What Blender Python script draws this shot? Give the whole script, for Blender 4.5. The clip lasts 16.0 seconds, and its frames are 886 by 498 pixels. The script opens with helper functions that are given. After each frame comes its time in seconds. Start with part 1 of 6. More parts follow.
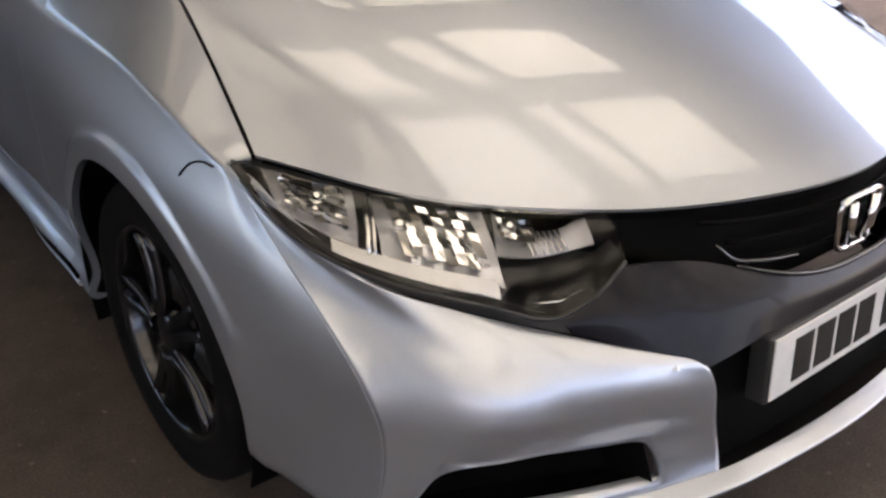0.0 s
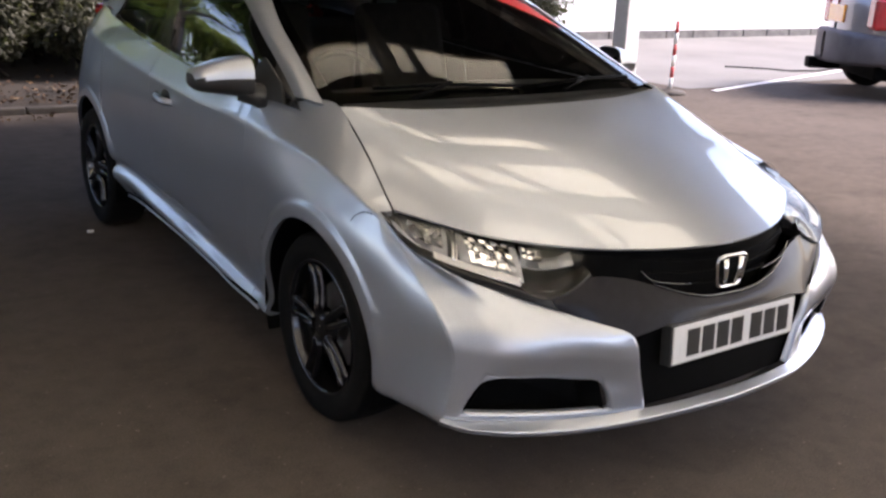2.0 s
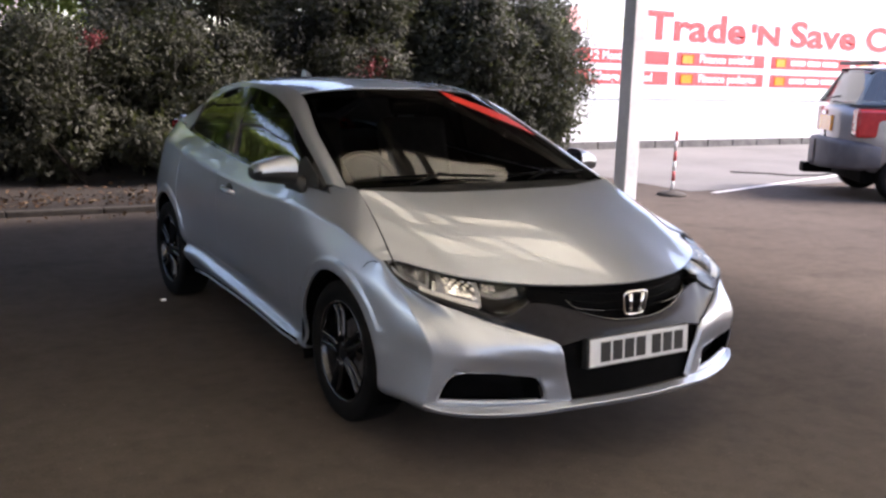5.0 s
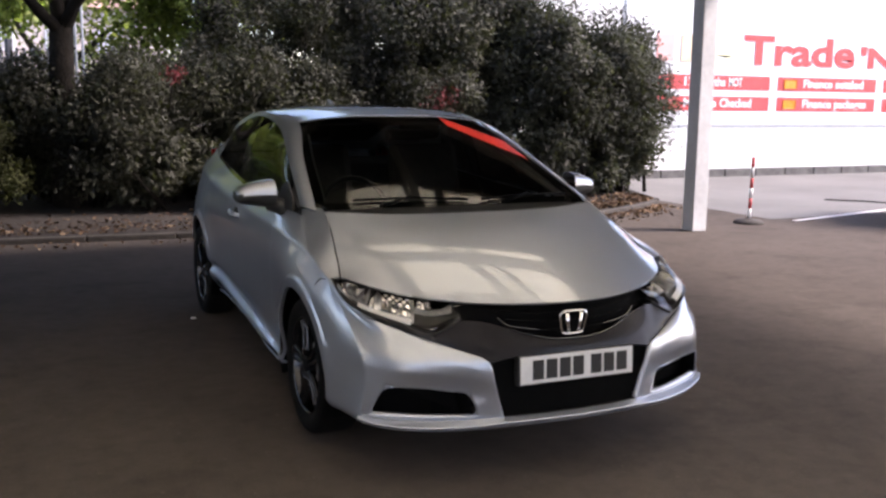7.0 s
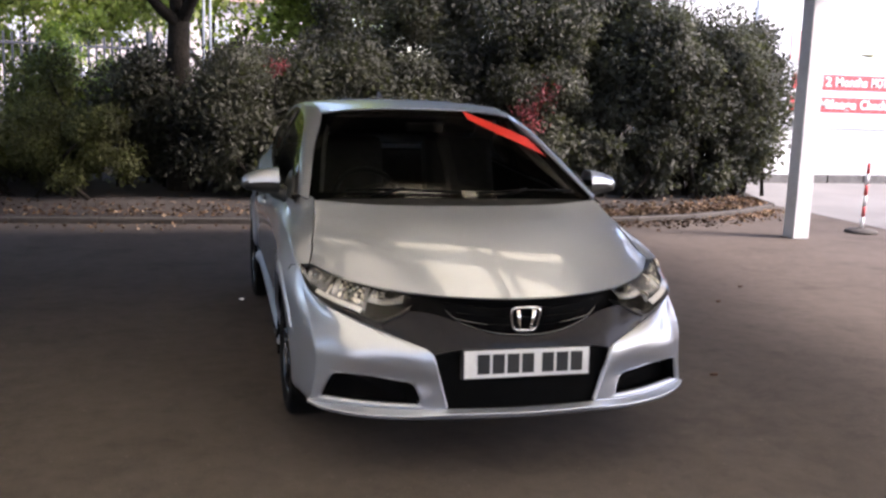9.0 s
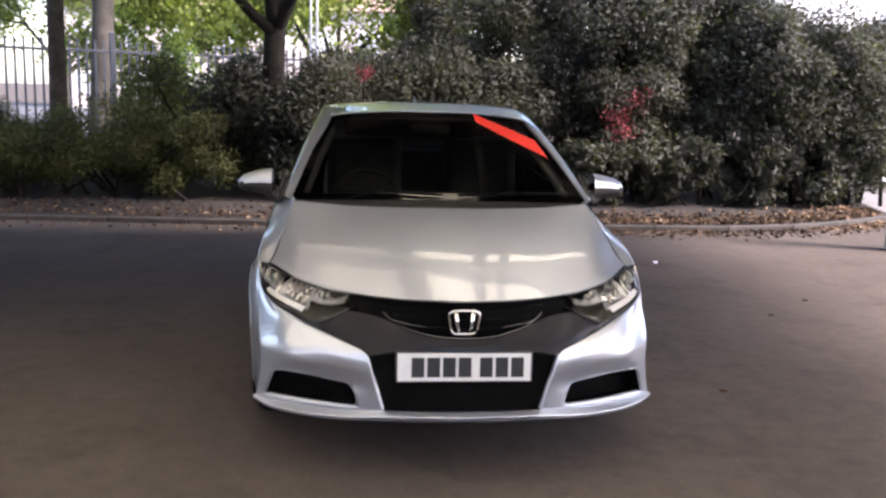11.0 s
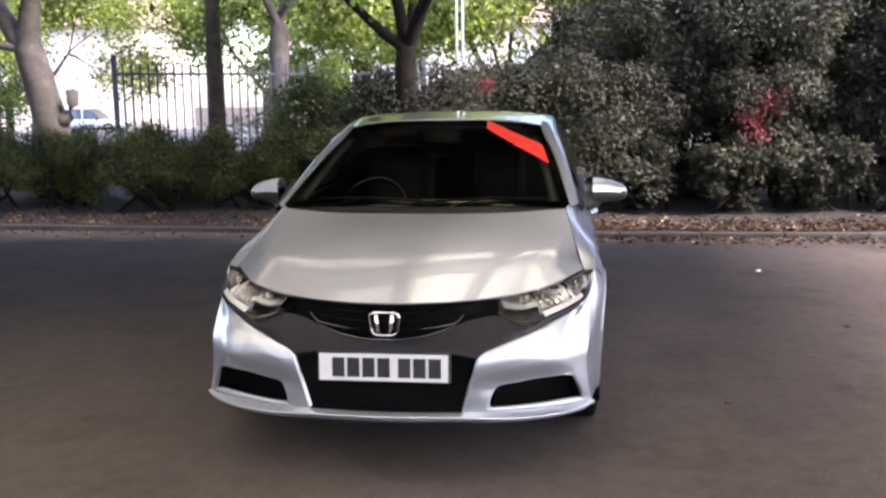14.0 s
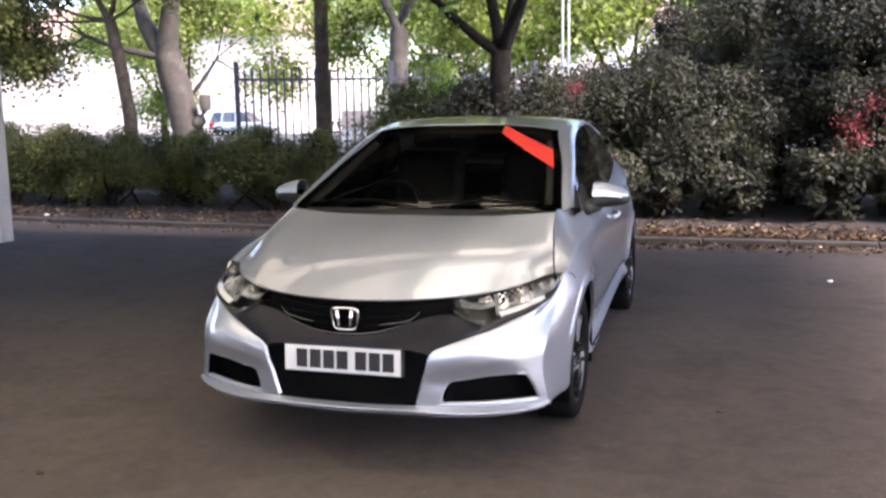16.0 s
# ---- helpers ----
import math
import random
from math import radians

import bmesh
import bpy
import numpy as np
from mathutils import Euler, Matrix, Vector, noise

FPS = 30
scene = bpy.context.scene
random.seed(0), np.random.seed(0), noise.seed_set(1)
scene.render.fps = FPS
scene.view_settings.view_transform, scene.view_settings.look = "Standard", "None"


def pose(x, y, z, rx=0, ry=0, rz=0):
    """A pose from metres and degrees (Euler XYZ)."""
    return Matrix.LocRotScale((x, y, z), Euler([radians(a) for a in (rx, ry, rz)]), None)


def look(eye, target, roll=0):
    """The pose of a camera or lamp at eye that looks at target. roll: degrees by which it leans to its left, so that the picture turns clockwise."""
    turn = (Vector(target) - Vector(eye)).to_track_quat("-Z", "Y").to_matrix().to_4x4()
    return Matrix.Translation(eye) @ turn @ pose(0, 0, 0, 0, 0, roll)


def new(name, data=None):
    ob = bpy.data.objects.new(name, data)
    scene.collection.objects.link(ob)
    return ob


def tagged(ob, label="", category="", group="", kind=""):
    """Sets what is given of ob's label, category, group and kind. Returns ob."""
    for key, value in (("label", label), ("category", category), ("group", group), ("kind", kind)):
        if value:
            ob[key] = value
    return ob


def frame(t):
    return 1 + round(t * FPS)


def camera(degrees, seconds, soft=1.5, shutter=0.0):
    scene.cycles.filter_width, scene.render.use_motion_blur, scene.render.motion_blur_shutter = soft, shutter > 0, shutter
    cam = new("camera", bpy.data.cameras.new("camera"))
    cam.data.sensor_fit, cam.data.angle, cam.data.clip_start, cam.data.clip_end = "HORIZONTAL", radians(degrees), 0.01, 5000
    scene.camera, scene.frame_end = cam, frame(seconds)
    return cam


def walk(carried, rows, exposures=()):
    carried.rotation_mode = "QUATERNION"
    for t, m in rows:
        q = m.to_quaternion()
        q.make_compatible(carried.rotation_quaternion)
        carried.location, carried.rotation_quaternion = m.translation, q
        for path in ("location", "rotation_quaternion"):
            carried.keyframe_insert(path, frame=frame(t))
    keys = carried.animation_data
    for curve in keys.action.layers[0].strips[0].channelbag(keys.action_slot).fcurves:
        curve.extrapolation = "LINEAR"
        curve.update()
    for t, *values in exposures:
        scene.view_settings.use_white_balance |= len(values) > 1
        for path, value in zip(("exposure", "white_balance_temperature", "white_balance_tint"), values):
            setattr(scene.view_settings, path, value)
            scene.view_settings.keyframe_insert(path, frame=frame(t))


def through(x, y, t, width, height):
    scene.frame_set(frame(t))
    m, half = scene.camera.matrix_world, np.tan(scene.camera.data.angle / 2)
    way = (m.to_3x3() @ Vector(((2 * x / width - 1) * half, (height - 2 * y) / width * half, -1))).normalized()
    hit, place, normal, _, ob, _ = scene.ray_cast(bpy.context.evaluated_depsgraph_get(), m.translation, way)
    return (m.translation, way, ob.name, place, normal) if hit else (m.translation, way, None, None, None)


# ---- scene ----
cam = camera(50.0, 16.0, soft=2.6)
PATH = [
    (0, (-1.426, -0.639, 1.324), (-0.314, 0.749, 0.409), 0.09),
    (0.5, (-1.631, -0.840, 1.339), (-0.466, 0.570, 0.531), 2.08),
    (1, (-1.806, -1.058, 1.437), (-0.652, 0.387, 0.674), 1.89),
    (1.5, (-1.989, -1.371, 1.463), (-0.876, 0.151, 0.797), 2.55),
    (2, (-2.179, -1.625, 1.491), (-1.087, -0.059, 0.896), 2.42),
    (2.5, (-2.370, -1.874, 1.509), (-1.297, -0.272, 0.977), 2.50),
    (3, (-2.515, -2.147, 1.528), (-1.470, -0.504, 1.074), 2.92),
    (3.5, (-2.630, -2.358, 1.537), (-1.577, -0.712, 1.113), 3.24),
    (4, (-2.725, -2.483, 1.552), (-1.648, -0.845, 1.154), 2.40),
    (6.5, (-2.213, -3.033, 1.545), (-1.323, -1.273, 1.212), 0.75),
    (7, (-2.027, -3.163, 1.544), (-1.216, -1.363, 1.227), 0.78),
    (7.5, (-1.847, -3.244, 1.543), (-1.123, -1.412, 1.199), 0.77),
    (8, (-1.653, -3.299, 1.548), (-1.026, -1.431, 1.204), 1.34),
    (8.5, (-1.472, -3.365, 1.549), (-0.902, -1.480, 1.200), 1.08),
    (9, (-1.278, -3.469, 1.550), (-0.775, -1.562, 1.218), 1.78),
    (11.5, (-0.264, -3.581, 1.542), (-0.128, -1.613, 1.215), 1.05),
    (12, (-0.076, -3.591, 1.543), (-0.001, -1.619, 1.217), 0.87),
    (12.5, (0.159, -3.635, 1.538), (0.122, -1.661, 1.218), 0.47),
    (13, (0.338, -3.639, 1.531), (0.218, -1.671, 1.196), -0.54),
    (13.5, (0.536, -3.617, 1.541), (0.335, -1.654, 1.215), -0.15),
    (14, (0.733, -3.638, 1.529), (0.472, -1.679, 1.225), -0.75),
    (14.5, (0.947, -3.652, 1.531), (0.625, -1.704, 1.211), -0.72),
    (15, (1.134, -3.643, 1.528), (0.730, -1.706, 1.231), -1.31),
    (15.5, (1.330, -3.621, 1.537), (0.859, -1.704, 1.217), -1.11),
    (16, (1.543, -3.633, 1.533), (0.975, -1.738, 1.239), -0.84),
]
walk(cam, [(t, look(eye, target, roll)) for t, eye, target, roll in PATH],
     exposures=[(0, 2.10, 6700, 24), (4, 2.08, 6700, 24), (6.5, 1.68, 6650, 24), (9, 2.14, 6600, 24), (12, 2.48, 6450, 25), (16, 2.58, 6400, 25)])

# ---- light ----
SUN_ELEVATION, SUN_BEARING = 46.0, 112.0
world = bpy.data.worlds.new("sky")
scene.world = world
world.use_nodes = True
wn = world.node_tree.nodes
sky = wn.new("ShaderNodeTexSky")
sky.sky_type, sky.sun_disc = "NISHITA", False
sky.sun_elevation, sky.sun_rotation = radians(SUN_ELEVATION), radians(SUN_BEARING)
sky.air_density, sky.dust_density, sky.ozone_density = 1.0, 1.6, 1.0
wn["Background"].inputs["Strength"].default_value = 0.15
world.node_tree.links.new(sky.outputs[0], wn["Background"].inputs["Color"])
sun = new("sun", bpy.data.lights.new("sun", "SUN"))
sun.data.energy, sun.data.angle, sun.data.color = 3.0, radians(20), (1.0, 0.95, 0.87)
_b, _e = radians(SUN_BEARING), radians(SUN_ELEVATION)
SUN_FROM = Vector((math.sin(_b) * math.cos(_e), math.cos(_b) * math.cos(_e), math.sin(_e)))
sun.matrix_world = look(SUN_FROM * 60, (0, 0, 0))
scene.view_settings.exposure = 1.8

# ---- materials ----
def nodes_of(name):
    m = bpy.data.materials.new(name)
    m.use_nodes = True
    return m, m.node_tree, m.node_tree.nodes["Principled BSDF"]


def noise_tex(nt, scale, detail=4.0, rough=0.55, coord="Object", stretch=None):
    n = nt.nodes.new("ShaderNodeTexNoise")
    n.inputs["Scale"].default_value, n.inputs["Detail"].default_value = scale, detail
    n.inputs["Roughness"].default_value = rough
    tc = nt.nodes.new("ShaderNodeTexCoord")
    if stretch:
        mp = nt.nodes.new("ShaderNodeMapping")
        mp.inputs["Scale"].default_value = stretch
        nt.links.new(tc.outputs[coord], mp.inputs[0])
        nt.links.new(mp.outputs[0], n.inputs["Vector"])
    else:
        nt.links.new(tc.outputs[coord], n.inputs["Vector"])
    return n.outputs["Fac"]


def ramp(nt, fac, stops):
    r = nt.nodes.new("ShaderNodeValToRGB")
    while len(r.color_ramp.elements) < len(stops):
        r.color_ramp.elements.new(0.5)
    for el, (p, c) in zip(r.color_ramp.elements, stops):
        el.position, el.color = p, (*c, 1.0)
    nt.links.new(fac, r.inputs[0])
    return r.outputs[0]


def mix_rgb(nt, fac, a, b, mode="MIX"):
    n = nt.nodes.new("ShaderNodeMix")
    n.data_type, n.blend_type = "RGBA", mode
    for sock, v in ((n.inputs[0], fac), (n.inputs[6], a), (n.inputs[7], b)):
        if isinstance(v, (int, float)):
            sock.default_value = v
        elif isinstance(v, tuple):
            sock.default_value = (*v, 1.0)
        else:
            nt.links.new(v, sock)
    return n.outputs[2]


def bump(nt, b, height, strength, distance=0.01, chain=None):
    n = nt.nodes.new("ShaderNodeBump")
    n.inputs["Strength"].default_value, n.inputs["Distance"].default_value = strength, distance
    nt.links.new(height, n.inputs["Height"])
    if chain:
        nt.links.new(chain, n.inputs["Normal"])
    nt.links.new(n.outputs[0], b.inputs["Normal"])
    return n.outputs[0]


def surface(name, stops, scale, rough=0.6, metal=0.0, bump_scale=None, bump_strength=0.3, second=None, coat=0.0, dist=0.005, spec=0.5):
    """A plain surface: two scales of colour variation, roughness and fine relief."""
    m, nt, b = nodes_of(name)
    col = ramp(nt, noise_tex(nt, scale), stops)
    if second:
        s2, lo = second
        fine = ramp(nt, noise_tex(nt, s2, 6.0, 0.65), [(0.35, (lo, lo, lo)), (0.65, (1, 1, 1))])
        col = mix_rgb(nt, 1.0, col, fine, "MULTIPLY")
    nt.links.new(col, b.inputs["Base Color"])
    b.inputs["Roughness"].default_value, b.inputs["Metallic"].default_value = rough, metal
    b.inputs["Specular IOR Level"].default_value = spec
    if coat:
        b.inputs["Coat Weight"].default_value, b.inputs["Coat Roughness"].default_value = coat, 0.04
    if bump_scale:
        bump(nt, b, noise_tex(nt, bump_scale, 5.0), bump_strength, dist)
    return m


def grey(v, w=0.0):
    return (v * (1 + w), v, v * (1 - w))


def paint_material(name, base, metal, rough, fleck=0.08, coat_ior=1.5, coat=1.0):
    m, nt, b = nodes_of(name)
    flake = noise_tex(nt, 900.0, 2.0)
    lo = tuple(c * (1 - fleck) for c in base)
    hi = tuple(min(1.0, c * (1 + fleck)) for c in base)
    col = ramp(nt, flake, [(0.35, lo), (0.65, hi)])
    dirt = ramp(nt, noise_tex(nt, 2.3, 5.0), [(0.3, grey(0.94, 0.01)), (0.7, grey(1.0))])
    nt.links.new(mix_rgb(nt, 1.0, col, dirt, "MULTIPLY"), b.inputs["Base Color"])
    b.inputs["Metallic"].default_value, b.inputs["Roughness"].default_value = metal, rough
    b.inputs["Coat Weight"].default_value, b.inputs["Coat Roughness"].default_value = coat, 0.02
    b.inputs["Coat IOR"].default_value = coat_ior
    bump(nt, b, noise_tex(nt, 14.0, 2.0), 0.015, 0.01)
    return m


def glass_material(name, tint, gloss_rough=0.0, ior=1.5, clear=True):
    m = bpy.data.materials.new(name)
    m.use_nodes = True
    nt = m.node_tree
    nt.nodes.remove(nt.nodes["Principled BSDF"])
    out = nt.nodes["Material Output"]
    tr, gl = nt.nodes.new("ShaderNodeBsdfTransparent"), nt.nodes.new("ShaderNodeBsdfGlossy")
    tr.inputs[0].default_value = (*tint, 1.0)
    gl.inputs["Roughness"].default_value = gloss_rough
    fr, mx = nt.nodes.new("ShaderNodeFresnel"), nt.nodes.new("ShaderNodeMixShader")
    fr.inputs["IOR"].default_value = ior
    nt.links.new(fr.outputs[0], mx.inputs[0])
    nt.links.new(tr.outputs[0], mx.inputs[1])
    nt.links.new(gl.outputs[0], mx.inputs[2])
    nt.links.new(mx.outputs[0], out.inputs[0])
    return m


def leaf_material(name, stops, rough=0.4, through=0.25):
    m, nt, b = nodes_of(name)
    geo = nt.nodes.new("ShaderNodeNewGeometry")
    col = ramp(nt, geo.outputs["Random Per Island"], stops)
    # patchy noise darkens the leaf colour, painting in shaded hollows between clumps
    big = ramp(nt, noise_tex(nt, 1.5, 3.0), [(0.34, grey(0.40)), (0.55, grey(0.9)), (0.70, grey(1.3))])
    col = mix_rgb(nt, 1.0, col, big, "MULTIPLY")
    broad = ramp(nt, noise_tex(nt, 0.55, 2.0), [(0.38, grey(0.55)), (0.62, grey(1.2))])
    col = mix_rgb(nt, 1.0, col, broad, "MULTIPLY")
    nt.links.new(col, b.inputs["Base Color"])
    b.inputs["Roughness"].default_value, b.inputs["Specular IOR Level"].default_value = rough, 0.25
    tl, mx = nt.nodes.new("ShaderNodeBsdfTranslucent"), nt.nodes.new("ShaderNodeMixShader")
    nt.links.new(mix_rgb(nt, 1.0, col, (1.0, 1.15, 0.5), "MULTIPLY"), tl.inputs[0])
    mx.inputs[0].default_value = through
    nt.links.new(b.outputs[0], mx.inputs[1])
    nt.links.new(tl.outputs[0], mx.inputs[2])
    nt.links.new(mx.outputs[0], nt.nodes["Material Output"].inputs[0])
    return m


def asphalt_material():
    m, nt, b = nodes_of("asphalt")
    broad = ramp(nt, noise_tex(nt, 0.35, 5.0), [(0.3, (0.076, 0.063, 0.054)), (0.7, (0.102, 0.085, 0.072))])
    stain = ramp(nt, noise_tex(nt, 1.7, 4.0, 0.6), [(0.32, grey(0.80)), (0.5, grey(1.0))])
    grain = ramp(nt, noise_tex(nt, 160.0, 3.0, 0.7), [(0.35, grey(0.7)), (0.6, grey(1.0)), (0.75, grey(1.35))])
    col = mix_rgb(nt, 1.0, mix_rgb(nt, 1.0, broad, stain, "MULTIPLY"), grain, "MULTIPLY")
    worn = ramp(nt, noise_tex(nt, 9.0, 6.0, 0.7), [(0.30, grey(0.82)), (0.5, grey(1.0)), (0.72, grey(1.14))])
    chips = ramp(nt, noise_tex(nt, 48.0, 2.0, 0.4), [(0.70, grey(1.0)), (0.76, grey(1.9))])
    col = mix_rgb(nt, 1.0, mix_rgb(nt, 1.0, col, worn, "MULTIPLY"), chips, "MULTIPLY")
    nt.links.new(col, b.inputs["Base Color"])
    b.inputs["Roughness"].default_value, b.inputs["Specular IOR Level"].default_value = 0.92, 0.08
    n1 = bump(nt, b, noise_tex(nt, 120.0, 4.0, 0.7), 0.5, 0.004)
    bump(nt, b, noise_tex(nt, 3.0, 3.0), 0.25, 0.01, n1)
    return m


ASPHALT = asphalt_material()
KERB = surface("kerb_concrete", [(0.3, (0.034, 0.028, 0.023)), (0.7, (0.062, 0.052, 0.043))], 3.0, 0.85, bump_scale=60, second=(25.0, 0.7))
SOIL = surface("bed_soil", [(0.3, (0.009, 0.006, 0.004)), (0.7, (0.024, 0.016, 0.011))], 2.5, 0.95, bump_scale=35, bump_strength=0.8, second=(40.0, 0.6), dist=0.02)
PALE_ROAD = surface("pale_road", [(0.3, (0.105, 0.10, 0.096)), (0.7, (0.15, 0.145, 0.138))], 0.6, 0.9, bump_scale=80, second=(60.0, 0.85))
ROAD_GREY = surface("road_grey", [(0.3, (0.048, 0.050, 0.054)), (0.7, (0.072, 0.074, 0.080))], 0.5, 0.9, bump_scale=80, second=(40.0, 0.85))
GRASS = surface("rough_grass", [(0.3, (0.05, 0.08, 0.02)), (0.7, (0.12, 0.17, 0.05))], 1.2, 0.95, bump_scale=50, bump_strength=0.8, second=(30.0, 0.6), dist=0.03)
WALL_WHITE = surface("white_cladding", [(0.3, (0.74, 0.73, 0.70)), (0.7, (0.82, 0.81, 0.79))], 1.5, 0.55, second=(12.0, 0.94))
UNSEEN_WALL = surface("unseen_wall", [(0.3, (0.55, 0.545, 0.54)), (0.7, (0.63, 0.625, 0.62))], 1.2, 0.8, bump_scale=40, bump_strength=0.2, second=(14.0, 0.9))
PLINTH = surface("dark_plinth", [(0.3, (0.08, 0.075, 0.07)), (0.7, (0.16, 0.15, 0.14))], 5.0, 0.85, bump_scale=30)
POST_GREY = surface("post_paint", [(0.3, (0.52, 0.51, 0.50)), (0.7, (0.62, 0.61, 0.60))], 2.0, 0.5, second=(18.0, 0.88), bump_scale=90, bump_strength=0.1)
CEIL = surface("ceiling_cream", [(0.3, (0.31, 0.282, 0.205)), (0.7, (0.37, 0.342, 0.255))], 0.7, 0.7, second=(9.0, 0.92))
BEAM = surface("beam_paint", [(0.3, (0.30, 0.27, 0.22)), (0.7, (0.38, 0.35, 0.29))], 2.0, 0.6, second=(20.0, 0.85))
BARK = surface("bark_dark", [(0.3, (0.009, 0.007, 0.005)), (0.7, (0.026, 0.021, 0.016))], 6.0, 0.95, bump_scale=28, bump_strength=0.9, second=(45.0, 0.55), dist=0.02, spec=0.2)
BARK_BROWN = surface("bark_brown", [(0.3, (0.034, 0.026, 0.019)), (0.7, (0.085, 0.067, 0.050))], 6.0, 0.95, bump_scale=28, bump_strength=0.9, second=(45.0, 0.6), dist=0.02, spec=0.2)
BARK_PALE = surface("bark_pale", [(0.3, (0.032, 0.026, 0.021)), (0.55, (0.060, 0.051, 0.042)), (0.75, (0.092, 0.082, 0.068))], 3.0, 0.9, bump_scale=16, bump_strength=0.5, second=(30.0, 0.7), dist=0.02)
# the last pale stops paint sky glints on a few laurel leaves
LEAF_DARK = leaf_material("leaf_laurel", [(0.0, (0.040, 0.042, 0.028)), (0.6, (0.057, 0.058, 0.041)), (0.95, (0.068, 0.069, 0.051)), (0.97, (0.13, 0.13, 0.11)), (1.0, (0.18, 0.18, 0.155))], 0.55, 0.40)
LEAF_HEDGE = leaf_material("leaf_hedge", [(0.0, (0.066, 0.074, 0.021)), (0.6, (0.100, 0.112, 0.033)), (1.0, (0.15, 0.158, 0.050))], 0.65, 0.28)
LEAF_TREE = leaf_material("leaf_tree", [(0.0, (0.07, 0.12, 0.025)), (0.6, (0.16, 0.24, 0.05)), (1.0, (0.30, 0.36, 0.09))], 0.5, 0.5)
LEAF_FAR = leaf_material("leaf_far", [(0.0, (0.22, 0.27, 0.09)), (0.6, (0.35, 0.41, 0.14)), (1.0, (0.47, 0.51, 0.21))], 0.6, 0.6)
LEAF_RED = leaf_material("leaf_red", [(0.0, (0.10, 0.025, 0.03)), (1.0, (0.26, 0.05, 0.06))], 0.5, 0.2)
LITTER = leaf_material("leaf_litter", [(0.0, (0.035, 0.018, 0.011)), (0.5, (0.085, 0.048, 0.027)), (0.85, (0.17, 0.105, 0.060)), (1.0, (0.36, 0.26, 0.17))], 0.8, 0.05)
FENCE = surface("fence_paint", [(0.3, (0.015, 0.02, 0.03)), (0.7, (0.03, 0.035, 0.05))], 8.0, 0.5, bump_scale=60, bump_strength=0.1)
SILVER = paint_material("silver_paint", (0.482, 0.520, 0.590), 0.83, 0.38, coat_ior=1.5)
DARK_GLOSS = surface("gunmetal_gloss", [(0.3, (0.0055, 0.0050, 0.0075)), (0.7, (0.0085, 0.0078, 0.0115))], 40.0, 0.32, coat=0.10, spec=0.15)
BLACK_GLOSS = surface("black_gloss", [(0.3, grey(0.008)), (0.7, grey(0.014))], 5.0, 0.12, coat=0.6)
BLACK_PLASTIC = surface("black_plastic", [(0.3, grey(0.012)), (0.7, grey(0.022))], 9.0, 0.5, bump_scale=300, bump_strength=0.15)
RUBBER = surface("rubber", [(0.3, grey(0.005, 0.04)), (0.7, grey(0.009, 0.06))], 7.0, 0.75, bump_scale=150, bump_strength=0.25, spec=0.06)
SEAL = surface("black_seal", [(0.3, grey(0.002)), (0.7, grey(0.004))], 9.0, 0.7, spec=0.04)
DARK_CHROME = surface("dark_chrome", [(0.3, grey(0.07)), (0.7, grey(0.10))], 4.0, 0.12, 1.0)
CHROME = surface("chrome", [(0.3, grey(0.78)), (0.7, grey(0.86))], 4.0, 0.07, 1.0)
REFLECTOR = surface("lamp_reflector", [(0.3, grey(0.86)), (0.7, grey(0.92))], 30.0, 0.08, 0.95)
LAMP_SILVER = surface("lamp_silver", [(0.3, (0.44, 0.45, 0.49)), (0.7, (0.54, 0.55, 0.59))], 30.0, 0.20, 0.6)
ALLOY = surface("alloy", [(0.3, (0.05, 0.05, 0.054)), (0.7, (0.085, 0.085, 0.09))], 6.0, 0.2, 0.9, second=(60.0, 0.85))
BRAKE = surface("brake_disc", [(0.3, (0.20, 0.18, 0.17)), (0.7, (0.30, 0.28, 0.27))], 12.0, 0.4, 0.9)
CABIN = surface("cabin_cloth", [(0.3, grey(0.045, 0.03)), (0.7, grey(0.070, 0.03))], 20.0, 0.9, bump_scale=250)
LAMP_GREY = surface("lamp_housing", [(0.3, grey(0.006)), (0.7, grey(0.011))], 12.0, 0.35, spec=0.2)
LIGHT_GUIDE = surface("light_guide", [(0.3, grey(0.82)), (0.7, grey(0.9))], 40.0, 0.15, bump_scale=200, bump_strength=0.2)
PLATE_WHITE = surface("plate_white", [(0.3, (0.56, 0.57, 0.58)), (0.7, (0.62, 0.63, 0.64))], 14.0, 0.35, second=(50.0, 0.95))
PLATE_INK = surface("plate_ink", [(0.3, grey(0.01)), (0.7, grey(0.018))], 14.0, 0.4)
SIGN_RED = surface("sign_red", [(0.3, (0.62, 0.07, 0.075)), (0.7, (0.68, 0.09, 0.09))], 2.0, 0.45, second=(15.0, 0.95))
SIGN_WHITE = surface("sign_white", [(0.3, grey(0.78)), (0.7, grey(0.84))], 2.0, 0.5)
SIGN_FADED = surface("sign_faded", [(0.3, (0.80, 0.40, 0.36)), (0.7, (0.84, 0.46, 0.42))], 2.0, 0.5)
SIGN_ORANGE = surface("sign_orange", [(0.3, (0.82, 0.58, 0.38)), (0.7, (0.85, 0.64, 0.46))], 2.0, 0.5)
SIGN_GREEN = surface("sign_lime", [(0.3, (0.78, 0.76, 0.50)), (0.7, (0.82, 0.80, 0.56))], 2.0, 0.5)
STRIP_RED = surface("strip_red", [(0.3, (0.58, 0.025, 0.02)), (0.7, (0.66, 0.045, 0.03))], 6.0, 0.35)
POLE_RED = surface("pole_red", [(0.3, (0.42, 0.03, 0.03)), (0.7, (0.55, 0.05, 0.045))], 9.0, 0.5, second=(40.0, 0.8))
